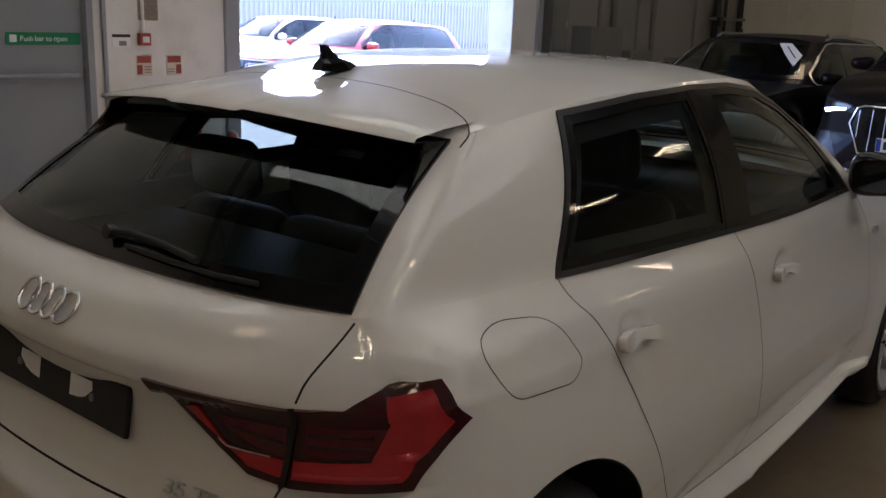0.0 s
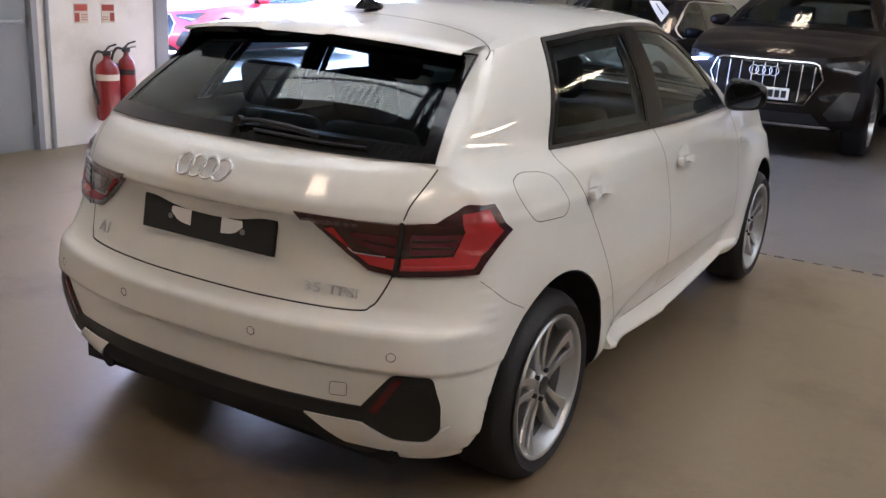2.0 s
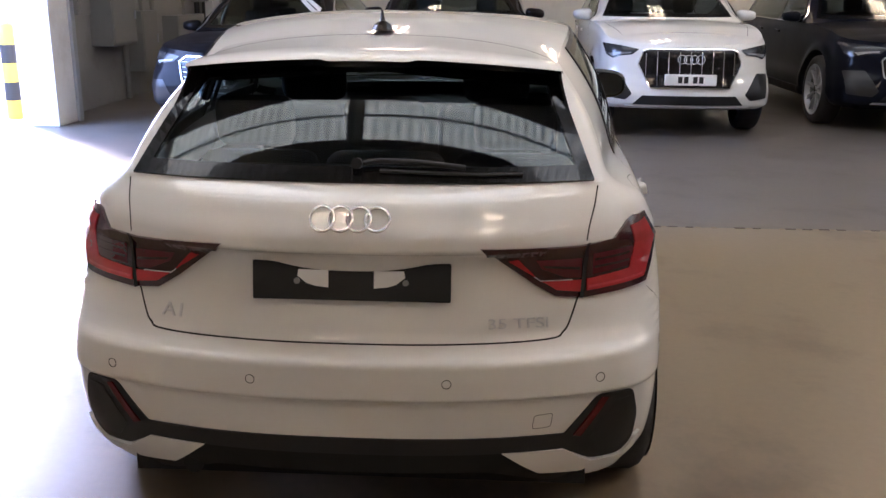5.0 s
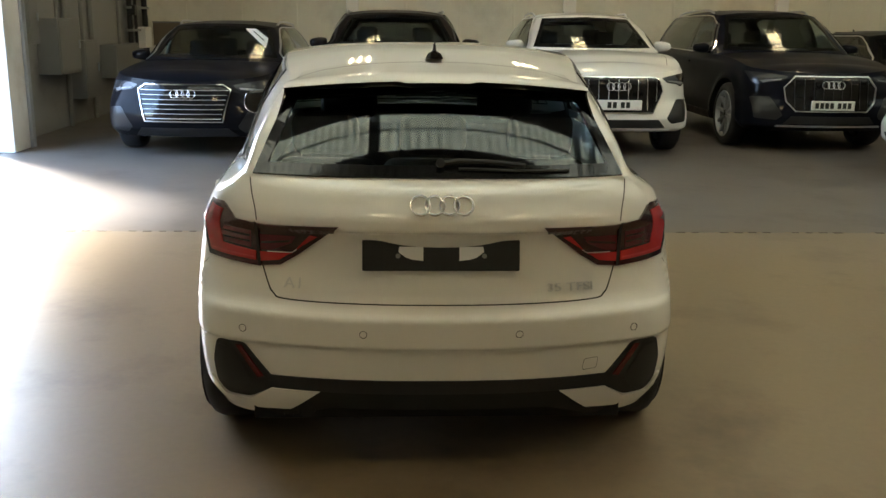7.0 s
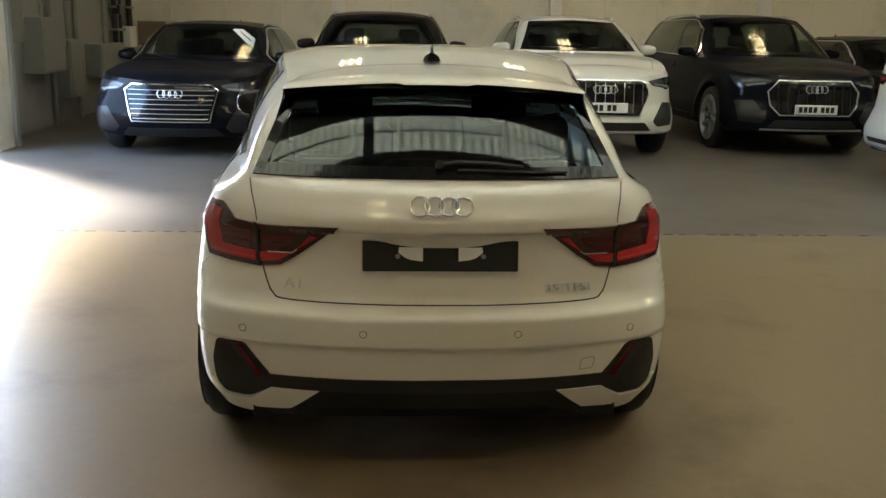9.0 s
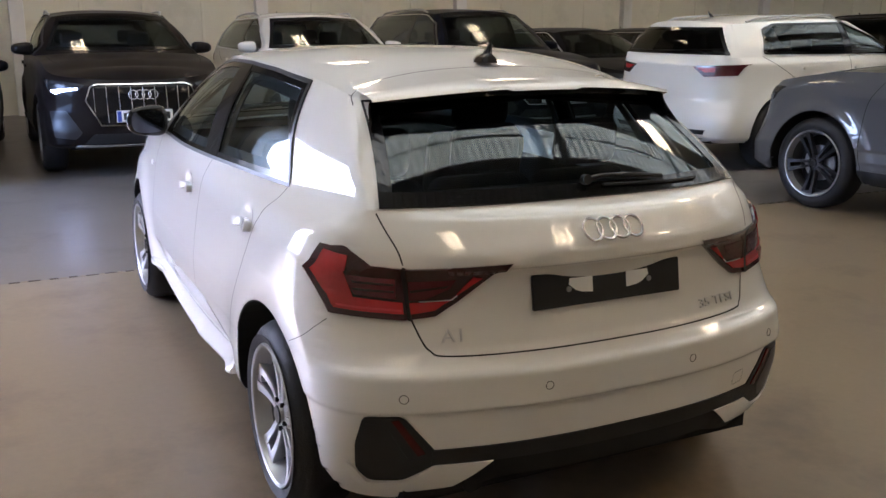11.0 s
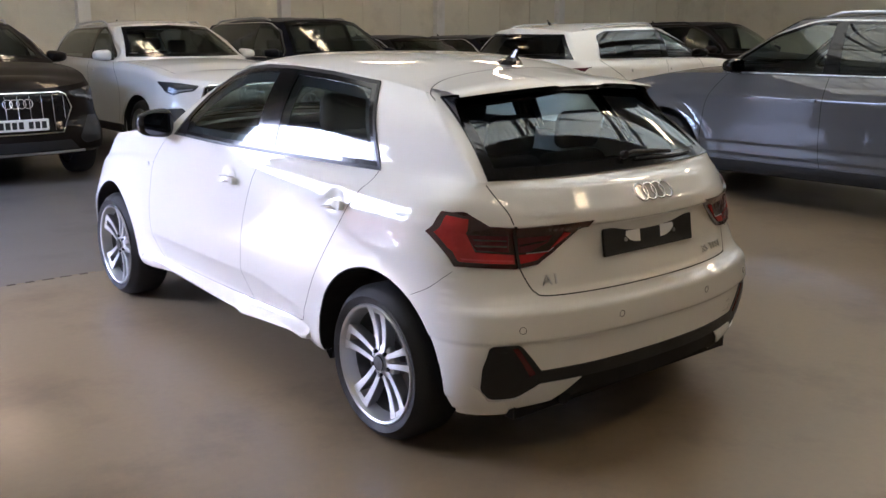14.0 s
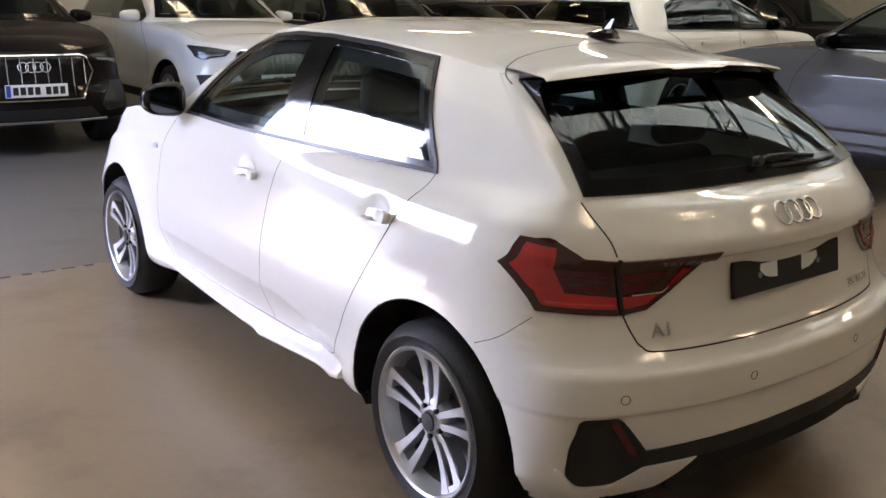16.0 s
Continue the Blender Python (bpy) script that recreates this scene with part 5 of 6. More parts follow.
    if front == "slats":
        for k in range(7):
            z = gb + 0.055 + k * (gt - gb - 0.10) / 6.3
            xs = [x for x, zz in dense(inner, 0.01) if abs(zz - z) < 0.012]
            w = max(xs) if xs else 0.4
            line = [tuple(at(x, z)[0] + at(x, z)[1] * 0.010) for x in np.linspace(-w, w, 12)]
            part("grille_bar", tube(line, 0.0034, 6), SATIN, grille)
    else:
        for x in np.linspace(-0.44, 0.44, 9):
            zs = [zz for xx, zz in dense(inner, 0.01) if abs(xx - x) < 0.012]
            if len(zs) > 1:
                line = [tuple(at(x, z)[0] + at(x, z)[1] * 0.010) for z in np.linspace(min(zs), max(zs), 8)]
                part("grille_bar", tube(line, 0.0045, 6), CHROME if front == "bars" else TRIM, grille)
    ring_badge(lambda x, z: (at(x, z)[0] + at(x, z)[1] * 0.012, at(x, z)[1]), 0.0, gt - 0.10, 0.138, grille)
    if plate:
        number_plate(lambda x, z: (lambda q: (q[0] + q[1] * 0.012, q[1]))(at(-x, z)), 0.0, gt - (0.335 if front == "dark" else 0.300), 0.52, 0.111, car, blue_band, plate_groups)
    for s in (1, -1):
        hz = gt - 0.03
        lamp = part("headlamp", patch(at, rounded([(s * x, z) for x, z in ((0.510, hz + 0.024), (0.575, hz - 0.030), (0.70 * W / 0.925, hz - 0.048), (0.76 * W / 0.925, hz - 0.075), (0.815 * W / 0.925, hz - 0.040), (0.845 * W / 0.925, hz + 0.072), (0.68, hz + 0.054))], 0.012), 0.006, 0.01, 0.03), LENS_CLEAR, car, "clear headlamp", True)
        part("led_strip", patch(at, [(s * x, z) for x, z in ((0.590, hz - 0.020), (0.70, hz - 0.034), (0.765, hz - 0.056), (0.80, hz - 0.028), (0.70, hz - 0.014), (0.575, hz - 0.004))], 0.0085, 0.002, 0.04), LAMP_GLINT if (lamp_glint and s > 0) else LED, lamp, "headlamp strip glowing in place of reflected daylight" if (lamp_glint and s > 0) else "", True)
        part("air_intake", patch(at, rounded([(s * x, z) for x, z in ((0.57, gb - 0.04), (0.70, gb + 0.17), (0.83 * W / 0.925, gb + 0.16), (0.81 * W / 0.925, gb - 0.08), (0.63, gb - 0.10))], 0.02), 0.004, 0.006, 0.04), TRIM, car, "black corner intake", True)
    part("lower_intake", patch(at, [(-0.56, gb - 0.145), (0.56, gb - 0.145), (0.47, gb - 0.05), (-0.47, gb - 0.05)], 0.004, 0.006, 0.06), PLASTIC, car, "", True)
    if lower_silver:
        part("bumper_trim", patch(at, [(-0.64, gb - 0.178), (0.64, gb - 0.178), (0.62, gb - 0.158), (-0.62, gb - 0.158)], 0.010, 0.012, 0.06), SATIN, car, "silver bumper trim", True)
    for s in (1, -1):
        part("bonnet_joint", seam(lambda x, y: skin.above(x, y), smooth_line([(s * W * 0.70, wb + 0.42), (s * W * 0.80, wb), (s * W * 0.82, wb - 0.45)]), 0.005), GAP, car)
    if rear:
        rt = skin.rear
        for s in (1, -1):
            tl = part("tail_lamp", patch(rt, [(s * x, z) for x, z in ((0.42, belt - 0.10), (0.56, belt - 0.20), (0.83 * W / 0.925, belt - 0.18), (0.85 * W / 0.925, belt - 0.07))], 0.008, 0.012, 0.03), LENS_RED, car, "red tail lamp", True)
            part("light_guide", patch(rt, [(s * x, z) for x, z in ((0.47, belt - 0.115), (0.56, belt - 0.155), (0.66, belt - 0.150), (0.66, belt - 0.105))], 0.0105, 0.003, 0.03), LENS_BRIGHT, tl, "", True)
        part("rear_bumper_trim", patch(rt, [(-0.6, z_sill + 0.02), (0.6, z_sill + 0.02), (0.66, 0.43), (-0.66, 0.43)], 0.004, 0.008, 0.06), PLASTIC, car, "", True)
        p, _ = skin.above(0, y_r + 0.35)
        part("roof_aerial", rod(bmesh.new(), (0, y_r + 0.35, p.z - 0.005), (0, y_r + 0.29, p.z + 0.06), 0.022, 10, 0.005), GLOSSB, car, "", True)
    for x in (-0.38, 0.38):
        seat(car, x, wb * 0.40, 0.50, LINING)
        seat(car, x, wb * 0.40 - 0.85, 0.52, LINING)
    if sticker:
        quad = patch(at, [(-0.60, belt + 0.17), (-0.60, belt + 0.28), (-0.42, belt + 0.395), (-0.30, belt + 0.395)], 0.008, 0.003, 0.05)
        st = part("windscreen_sign", quad, PAPER, car, "white card sign with dark script on the windscreen", True)
        part("script_bar", patch(at, [(-0.560, belt + 0.258), (-0.556, belt + 0.250), (-0.400, belt + 0.362), (-0.407, belt + 0.366)], 0.0095, 0.001, 0.05), INK, st)
    r = spec["hub"]
    add_wheels(car, wheel_meshes(r, r * 0.735, 0.235, wheel), r, wb, W - 0.02, turn)
    return car


# ---- the hall ----
XL, XR, YB, YF, EAVES = -4.65, 22.0, 14.0, -13.0, 6.65
TIE = 6.2


def block(name, lo, hi, mat, label, category, bevel=0.0, kind="structure"):
    ob = new(name, bm_mesh(name, boxed(lo, hi, bevel), mat))
    return tagged(ob, label, category, kind=kind)


LINE_Y = 3.17
block("floor_1", (XL - 0.3, YF - 0.3, -0.2), (XR + 0.3, LINE_Y, 0.0), FLOOR_NEAR, "worn tan painted concrete floor", "floor")
block("floor_2", (XL - 0.3, LINE_Y, -0.2), (XR + 0.3, YB + 0.3, 0.0), FLOOR_FAR, "worn grey painted concrete floor", "floor")
# left wall with a fire exit and a wide vehicle doorway
DOOR_Y0, DOOR_Y1, OPEN_Y0, OPEN_Y1, OPEN_Z = 0.55, 2.28, 3.58, 7.05, 3.7
lw = bmesh.new()
for y0, y1, z0, z1 in ((YF, DOOR_Y0, 0, EAVES), (DOOR_Y0, DOOR_Y1, 2.12, EAVES), (DOOR_Y1, OPEN_Y0, 0, EAVES), (OPEN_Y0, OPEN_Y1, OPEN_Z, EAVES)):
    box(lw, (XL - 0.25, y0, z0), (XL, y1, z1))
tagged(new("wall_west", bm_mesh("wall_west", lw, WALL_WHITE)), "scuffed white painted wall", "wall", kind="structure")
block("wall_west_2", (XL - 0.12, OPEN_Y1 + 0.562, 0), (XL, YB + 0.25, EAVES), WALL_SHADED, "wall beside the doorway, painted darker for the corner's shade", "wall")
block("pillar", (XL - 0.02, OPEN_Y1 + 0.002, 0), (XL + 0.30, OPEN_Y1 + 0.56, EAVES), WALL_WHITE, "white painted door pillar", "pillar", 0.01)
block("wall_north", (XL, YB, 0), (XR, YB + 0.25, EAVES), WALL, "cream painted back wall", "wall")
block("wall_south", (XL - 0.25, YF - 0.25, 0), (XR + 0.25, YF, EAVES), WALL, "cream painted wall", "wall")
block("wall_east", (XR, YF, 0), (XR + 0.25, YB + 0.25, EAVES), WALL, "cream painted wall", "wall")
for x in (-0.92, 3.02, 6.95, 10.9, 14.8):
    block("wall_column", (x - 0.11, YB - 0.16, 0), (x + 0.11, YB - 0.002, EAVES), WALL_WHITE, "white painted wall column", "column", 0.008)
for x in np.arange(-3.9, 20, 0.985):
    if min(abs(x - c) for c in (-0.92, 3.02, 6.95, 10.9, 14.8)) > 0.3:
        block("wall_batten", (x - 0.022, YB - 0.022, 0), (x + 0.022, YB - 0.001, EAVES), WALL, "cream vertical wall joint cover", "trim", 0.005)
block("door_jamb", (XL - 0.27, OPEN_Y0 - 0.14, 0), (XL + 0.035, OPEN_Y0, OPEN_Z), FRAMEGREY, "grey steel doorway frame", "trim", 0.008)
block("door_rail", (XL + 0.302, OPEN_Y1 + 0.44, 0), (XL + 0.34, OPEN_Y1 + 0.54, OPEN_Z), FRAMEGREY, "grey steel door guide rail", "trim", 0.006)
block("door_header", (XL - 0.26, OPEN_Y0, OPEN_Z - 0.25), (XL + 0.04, OPEN_Y1, OPEN_Z - 0.002), FRAMEGREY, "grey roller door box", "trim")


def fire_exit():
    d = thing("door_1", pose(XL, 0, 0), "closed grey double fire exit door", "door", kind="structure")
    mid = (DOOR_Y0 + DOOR_Y1) / 2
    for y0, y1 in ((DOOR_Y0 + 0.06, mid - 0.004), (mid + 0.004, DOOR_Y1 - 0.06)):
        leaf = part("door_leaf", boxed((-0.09, y0, 0.001), (-0.04, y1, 2.05), 0.004), DOORGREY, d)
        bar = part("push_bar", tube([(-0.035, y0 + 0.05, 1.0), (0.02, y0 + 0.08, 1.0), (0.02, y1 - 0.08, 1.0), (-0.035, y1 - 0.05, 1.0)], 0.017, 10), FRAMEGREY, leaf, "grey push bar", True)
    for y0, y1 in ((DOOR_Y0 + 0.002, DOOR_Y0 + 0.055), (DOOR_Y1 - 0.055, DOOR_Y1 - 0.002)):
        part("door_frame", boxed((-0.12, y0, 0), (0.02, y1, 2.115), 0.004), FRAMEGREY, d)
    part("door_frame", boxed((-0.12, DOOR_Y0 + 0.06, 2.06), (0.02, DOOR_Y1 - 0.06, 2.115), 0.004), FRAMEGREY, d)
    part("threshold", boxed((-0.24, DOOR_Y0 + 0.06, 0.0005), (-0.092, DOOR_Y1 - 0.06, 0.02), 0.003), FRAMEGREY, d)
    for z in (0.25, 1.0, 1.8):
        part("hinge", rod(bmesh.new(), (-0.03, DOOR_Y1 - 0.058, z - 0.05), (-0.03, DOOR_Y1 - 0.058, z + 0.05), 0.011, 10), STEEL, d)
    return d


fire_exit()


def wall_sign(name, y, z, w, h, mat, label, bars=(), text="", ink=None, bm_x=XL):
    s = thing(name, pose(bm_x, y, z), label, "sign")
    part("sign_panel", boxed((0.0015, -w / 2, -h / 2), (0.006, w / 2, h / 2), 0.0015), mat, s)
    for by, bz, bw, bh, m in bars:
        part("print_bar", boxed((0.006, by - bw / 2, bz - bh / 2), (0.0075, by + bw / 2, bz + bh / 2)), m, s)
    if text:
        at = -0.17
        for word in text.split():
            me = letters(word, h * 0.60, 0.0005, ink or PAPER, "sign_word")
            wide = max(v.co.x for v in me.vertices) - min(v.co.x for v in me.vertices)
            ob = part("sign_word", me, None, s)
            ob.matrix_local = Matrix(((0, 0, 1, 0.0068), (1, 0, 0, at + wide / 2), (0, 1, 0, -h * 0.2), (0, 0, 0, 1)))
            at += wide + h * 0.17
    return s


g = wall_sign("push_bar_sign", 1.93, 1.255, 0.54, 0.085, SIGNGREEN, "green sign with white words on the grey door", (), "Push bar to open", PAPER, XL - 0.04)
part("print_bar", boxed((0.006, -0.245, -0.025), (0.0075, -0.195, 0.025)), PAPER, g)
wall_sign("alarm_notice", 2.505, 1.245, 0.15, 0.10, PAPER, "small white notice with a dark heading on the wall", [(0, 0.035, 0.15, 0.022, INK), (0.01, -0.02, 0.06, 0.035, CABINET)])
wall_sign("fire_notice", 2.69, 1.06, 0.135, 0.155, CREAM, "red and white fire action notice on the wall", [(0, 0.045, 0.12, 0.05, SIGNRED), (-0.04, -0.03, 0.045, 0.07, SIGNRED), (0.03, -0.03, 0.06, 0.006, SIGNRED), (0.03, -0.05, 0.06, 0.006, SIGNRED), (0.03, -0.01, 0.06, 0.006, SIGNRED)])
wall_sign("fire_notice", 2.955, 1.06, 0.135, 0.155, CREAM, "red and white extinguisher notice on the wall", [(0, 0.045, 0.12, 0.05, SIGNRED), (0.04, -0.03, 0.045, 0.07, SIGNRED), (-0.03, -0.03, 0.06, 0.006, SIGNRED), (-0.03, -0.05, 0.06, 0.006, SIGNRED)])
wall_sign("paper_notice", 2.74, 1.50, 0.17, 0.21, TAPE, "yellowed paper notice on the wall", [(0, 0.06, 0.12, 0.012, CABINET), (0, 0.03, 0.12, 0.008, CABINET), (0, 0.0, 0.12, 0.008, CABINET), (0, -0.03, 0.12, 0.008, CABINET), (0, -0.06, 0.10, 0.008, CABINET)])

alarm = thing("fire_call_point", pose(XL, 2.685, 1.255), "red break-glass fire call point on the wall", "alarm")
part("case", boxed((0.001, -0.046, -0.046), (0.05, 0.046, 0.046), 0.006), SIGNRED, alarm)
part("glass_plate", boxed((0.05, -0.028, -0.022), (0.053, 0.028, 0.022), 0.001), PAPER, alarm, "white break-glass plate")
conduit = tagged(new("conduit", bm_mesh("conduit", rod(bmesh.new(), (XL + 0.016, 2.685, 1.303), (XL + 0.016, 2.685, 4.0), 0.012, 10), PAPER)), "white surface conduit on the wall", "conduit")
tagged(new("conduit", bm_mesh("conduit", rod(bmesh.new(), (XL + 0.02, 2.36, 0.0), (XL + 0.02, 2.36, 4.0), 0.018, 10), FRAMEGREY)), "grey vertical pipe beside the door", "conduit")


def extinguisher(y, z, s, label, fat=0.075):
    e = thing("fire_extinguisher", pose(XL + 0.105, y, z), label, "extinguisher", "wall extinguishers")
    r = fat * s
    body = lathe([(0.0, 0.0), (0.0, r * 0.94), (0.02, r), (0.40 * s, r), (0.45 * s, r * 0.86), (0.485 * s, r * 0.45), (0.50 * s, r * 0.32), (0.53 * s, r * 0.3), (0.53 * s, 0)], 28, "z")
    part("cylinder", body, EXTRED, e, "red cylinder", True)
    part("label_band", lathe([(0.33 * s, r * 1.008), (0.38 * s, r * 1.008)], 28, "z"), CREAM if s > 0.97 else INK, e, "printed label")
    part("valve", boxed((-0.02, -0.03, 0.525 * s), (0.02, 0.03, 0.565 * s), 0.006), INK, e)
    part("lever", tube([(0, -0.02, 0.56 * s), (0, 0.03, 0.60 * s), (0, 0.10, 0.615 * s)], 0.008, 8), INK, e, "", True)
    part("lever", tube([(0, 0.0, 0.55 * s), (0, 0.05, 0.565 * s), (0, 0.10, 0.57 * s)], 0.008, 8), STEEL, e, "", True)
    part("hose", tube(smooth_line([(0.0, -0.02, 0.55 * s), (0.01, -0.11, 0.56 * s), (0.02, -0.17, 0.46 * s), (0.02, -0.16, 0.30 * s), (0.02, -0.115, 0.14 * s)]), 0.011, 8), INK, e, "black hose", True)
    part("bracket", boxed((-0.103, -0.03, 0.30 * s), (-r * 0.9, 0.03, 0.42 * s), 0.003), STEEL, e)
    return e


extinguisher(2.84, 0.20, 1.0, "red fire extinguisher with black hose on the white wall", 0.095)
extinguisher(3.04, 0.25, 0.95, "narrower red fire extinguisher hung on the white wall")
post = thing("marker_post", pose(XL + 0.14, 3.40, 0.0), "white marker post with a red cap beside the doorway", "post")
part("post_body", lathe([(0, 0.0), (0, 0.055), (0.40, 0.05), (0.40, 0.0)], 18, "z"), PAPER, post, "white post", True)
part("post_cap", lathe([(0.40, 0.052), (0.47, 0.050), (0.52, 0.036), (0.53, 0.0)], 18, "z"), SIGNRED, post, "red cap", True)

# electrical gear in the corner
def cabinet(y0, y1, z0, z1, d, label, x=XL):
    c = thing("electrical_cabinet", pose(x, (y0 + y1) / 2, z0), label, "cabinet", "electrical gear")
    w, h = y1 - y0, z1 - z0
    part("case", boxed((0.002, -w / 2, 0), (d, w / 2, h), 0.008), CABINET, c)
    part("cabinet_door", boxed((d, -w / 2 + 0.03, 0.03), (d + 0.012, w / 2 - 0.03, h - 0.03), 0.004), CABINET, c)
    part("handle", boxed((d + 0.012, w / 2 - 0.09, h * 0.45), (d + 0.03, w / 2 - 0.06, h * 0.6), 0.004), FRAMEGREY, c)
    part("cable_pipe", rod(bmesh.new(), (d * 0.5, 0, h), (d * 0.5, 0, h + 1.2), 0.025, 10), CABINET, c, "", True)
    return c


cabinet(8.75, 9.55, 0.75, 1.45, 0.28, "grey steel electrical cabinet on the wall")
cabinet(9.9, 10.5, 0.35, 1.15, 0.22, "small grey electrical cabinet on the wall")
cabinet(11.3, 12.6, 0.55, 1.05, 0.25, "wide grey electrical cabinet on the wall")
cabinet(8.0, 8.35, 1.15, 1.75, 0.20, "dark switch box on the wall")
for y in (9.7, 10.8, 13.1):
    tagged(new("cable_pipe", bm_mesh("cable_pipe", rod(bmesh.new(), (XL + 0.05, y, 0.0), (XL + 0.05, y, EAVES), 0.035, 12), CABINET, True)), "grey cable pipe on the wall", "pipe")

# pipework and a board where the west wall meets the back wall
gear = thing("pipework", pose(XL + 0.02, 13.3, 0.0), "dark cable pipes with clamps in the corner", "pipes", "electrical gear")
for y, r, z1 in ((-0.55, 0.045, EAVES), (-0.20, 0.030, EAVES), (0.40, 0.05, EAVES), (0.52, 0.025, 1.5)):
    part("pipe", rod(bmesh.new(), (0.07, y, 0.0), (0.07, y, z1 - 0.02), r, 12), TRIM, gear, "", True)
for z in (0.7, 1.25, 1.62):
    part("clamp", boxed((0.0, -0.64, z - 0.02), (0.13, 0.50, z + 0.02), 0.006), CABINET, gear)
part("switch_box", boxed((0.02, -0.10, 0.95), (0.20, 0.32, 1.30), 0.01), WALL_WHITE, gear, "pale switch box")
part("valve", boxed((0.04, -0.62, 1.50), (0.18, -0.46, 1.66), 0.02), TRIM, gear)
board = thing("notice_board", pose(-4.25, YB - 0.002, 1.17), "brown board leaning on the back wall", "board")
part("panel", boxed((-0.24, -0.035, -0.20), (0.24, -0.003, 0.20), 0.004), BOARD, board)
part("board_rail", boxed((-0.25, -0.042, 0.20), (0.25, -0.003, 0.225), 0.003), CABINET, board)

# roof: corrugated sheets, translucent strips, steel trusses, lamps
def corrugated(name, x0, x1, y0, y1, z, mat, label):
    n = int((x1 - x0) / 0.021)
    xs = np.linspace(x0, x1, n + 1)
    zz = z + 0.02 * np.sign(np.sin(xs * 2 * math.pi / 0.17)) * np.abs(np.sin(xs * 2 * math.pi / 0.17)) ** 0.4
    V = [(x, y, h) for y in (y0, y1) for x, h in zip(xs, zz)]
    ob = new(name, mesh(name, V, grid_faces(2, n + 1), mat, False))
    return tagged(ob, label, "roof", kind="structure")


# first strip is unseen, added to brighten the hatchback's tail
strips = [(-9.1, -8.45), (-0.2, 1.35), (2.6, 5.2)]
edges = [YF - 0.3] + [v for s in strips for v in s] + [YB + 0.3]
for k in range(0, len(edges), 2):
    corrugated("ceiling", XL - 0.3, XR + 0.3, edges[k], edges[k + 1], EAVES - 0.10, SHEET, "pale corrugated roof sheets")
for y0, y1 in strips:
    corrugated("roof_light", XL - 0.3, XR + 0.3, y0 - 0.2, y1 + 0.2, EAVES - 0.09, SKYLIGHT, "translucent corrugated roof light")


bars = bmesh.new()
for y0, y1 in strips[2:]:
    for y in np.linspace(y0, y1, 4):
        box(bars, (XL, y - 0.025, EAVES - 0.135), (XR, y + 0.025, EAVES - 0.115))
    for x in np.arange(XL + 0.5, XR, 1.1):
        box(bars, (x - 0.02, y0, EAVES - 0.137), (x + 0.02, y1, EAVES - 0.117))
tagged(new("roof_light_frame", bm_mesh("roof_light_frame", bars, STEELWORK)), "dark glazing bars under the roof light", "glazing bars", kind="structure")


def truss():
    t = thing("roof_truss", pose(XL + 0.2, 0, TIE), "green-grey steel lattice roof truss", "truss", "roof trusses")
    part("top_chord", boxed((-0.05, YF, 0.20), (0.05, YB, 0.30)), STEELWORK, t)
    part("bottom_chord", boxed((-0.05, YF, -0.50), (0.05, YB, -0.41)), STEELWORK, t)
    br = bmesh.new()
    n = 30
    step = (YB - YF) / n
    for k in range(n):
        y = YF + k * step
        lo, hi = -0.44, 0.22
        rod(br, (0, y, lo if k % 2 else hi), (0, y + step, hi if k % 2 else lo), 0.026, 6)
        rod(br, (0, y, lo), (0, y, hi), 0.020, 6)
    part("lattice", br, STEELWORK, t)
    return t


first = truss()
for x in (-0.80, 3.02, 6.95, 10.9, 14.8, 18.7):
    copy_thing(first, pose(x, 0, TIE))
pur = bmesh.new()
for y in np.arange(YF + 1.2, YB, 1.55):
    box(pur, (XL, y - 0.03, TIE + 0.22), (XR, y + 0.03, TIE + 0.32))
tagged(new("roof_purlins", bm_mesh("roof_purlins", pur, STEELWORK)), "steel roof purlins", "purlins", kind="structure")


def strip_lamp():
    f = thing("strip_lamp", pose(0, 0, 5.95), "fluorescent strip lamp with three lit tubes under the roof", "lamp", "strip lamps")
    part("lamp_housing", boxed((-0.34, -0.80, 0.05), (0.34, 0.80, 0.12), 0.01), PAPER, f)
    for x in (-0.24, 0.0, 0.24):
        part("tube", rod(bmesh.new(), (x, -0.74, 0.02), (x, 0.74, 0.02), 0.019, 12), TUBE, f, "lit fluorescent tube", True)
    for y in (-0.5, 0.5):
        part("suspension_rod", rod(bmesh.new(), (0, y, 0.12), (0, y, 0.60), 0.008, 6), STEELWORK, f)
    return f


lamp0 = strip_lamp()
lamp0.matrix_world = pose(-1.2, -3.7, 5.95)
# the pair at y = 2.0 is unseen, added to brighten the right flank
for x, y in ((2.65, -3.7), (6.5, -3.7), (10.4, -3.7), (-1.2, 10.4), (2.65, 10.4), (6.5, 10.4), (10.4, 10.4), (6.5, 2.0), (10.4, 2.0)):
    copy_thing(lamp0, pose(x, y, 5.95))

# ---- the yard outside ----
block("ground", (-400, -400, -0.35), (400, 400, -0.205), ASPHALT, "pale sunlit concrete yard reaching the horizon", "ground")
block("yard", (-40, -30, -0.205), (XL - 0.302, 60, -0.012), ASPHALT, "pale sunlit concrete yard outside the doorway", "ground")


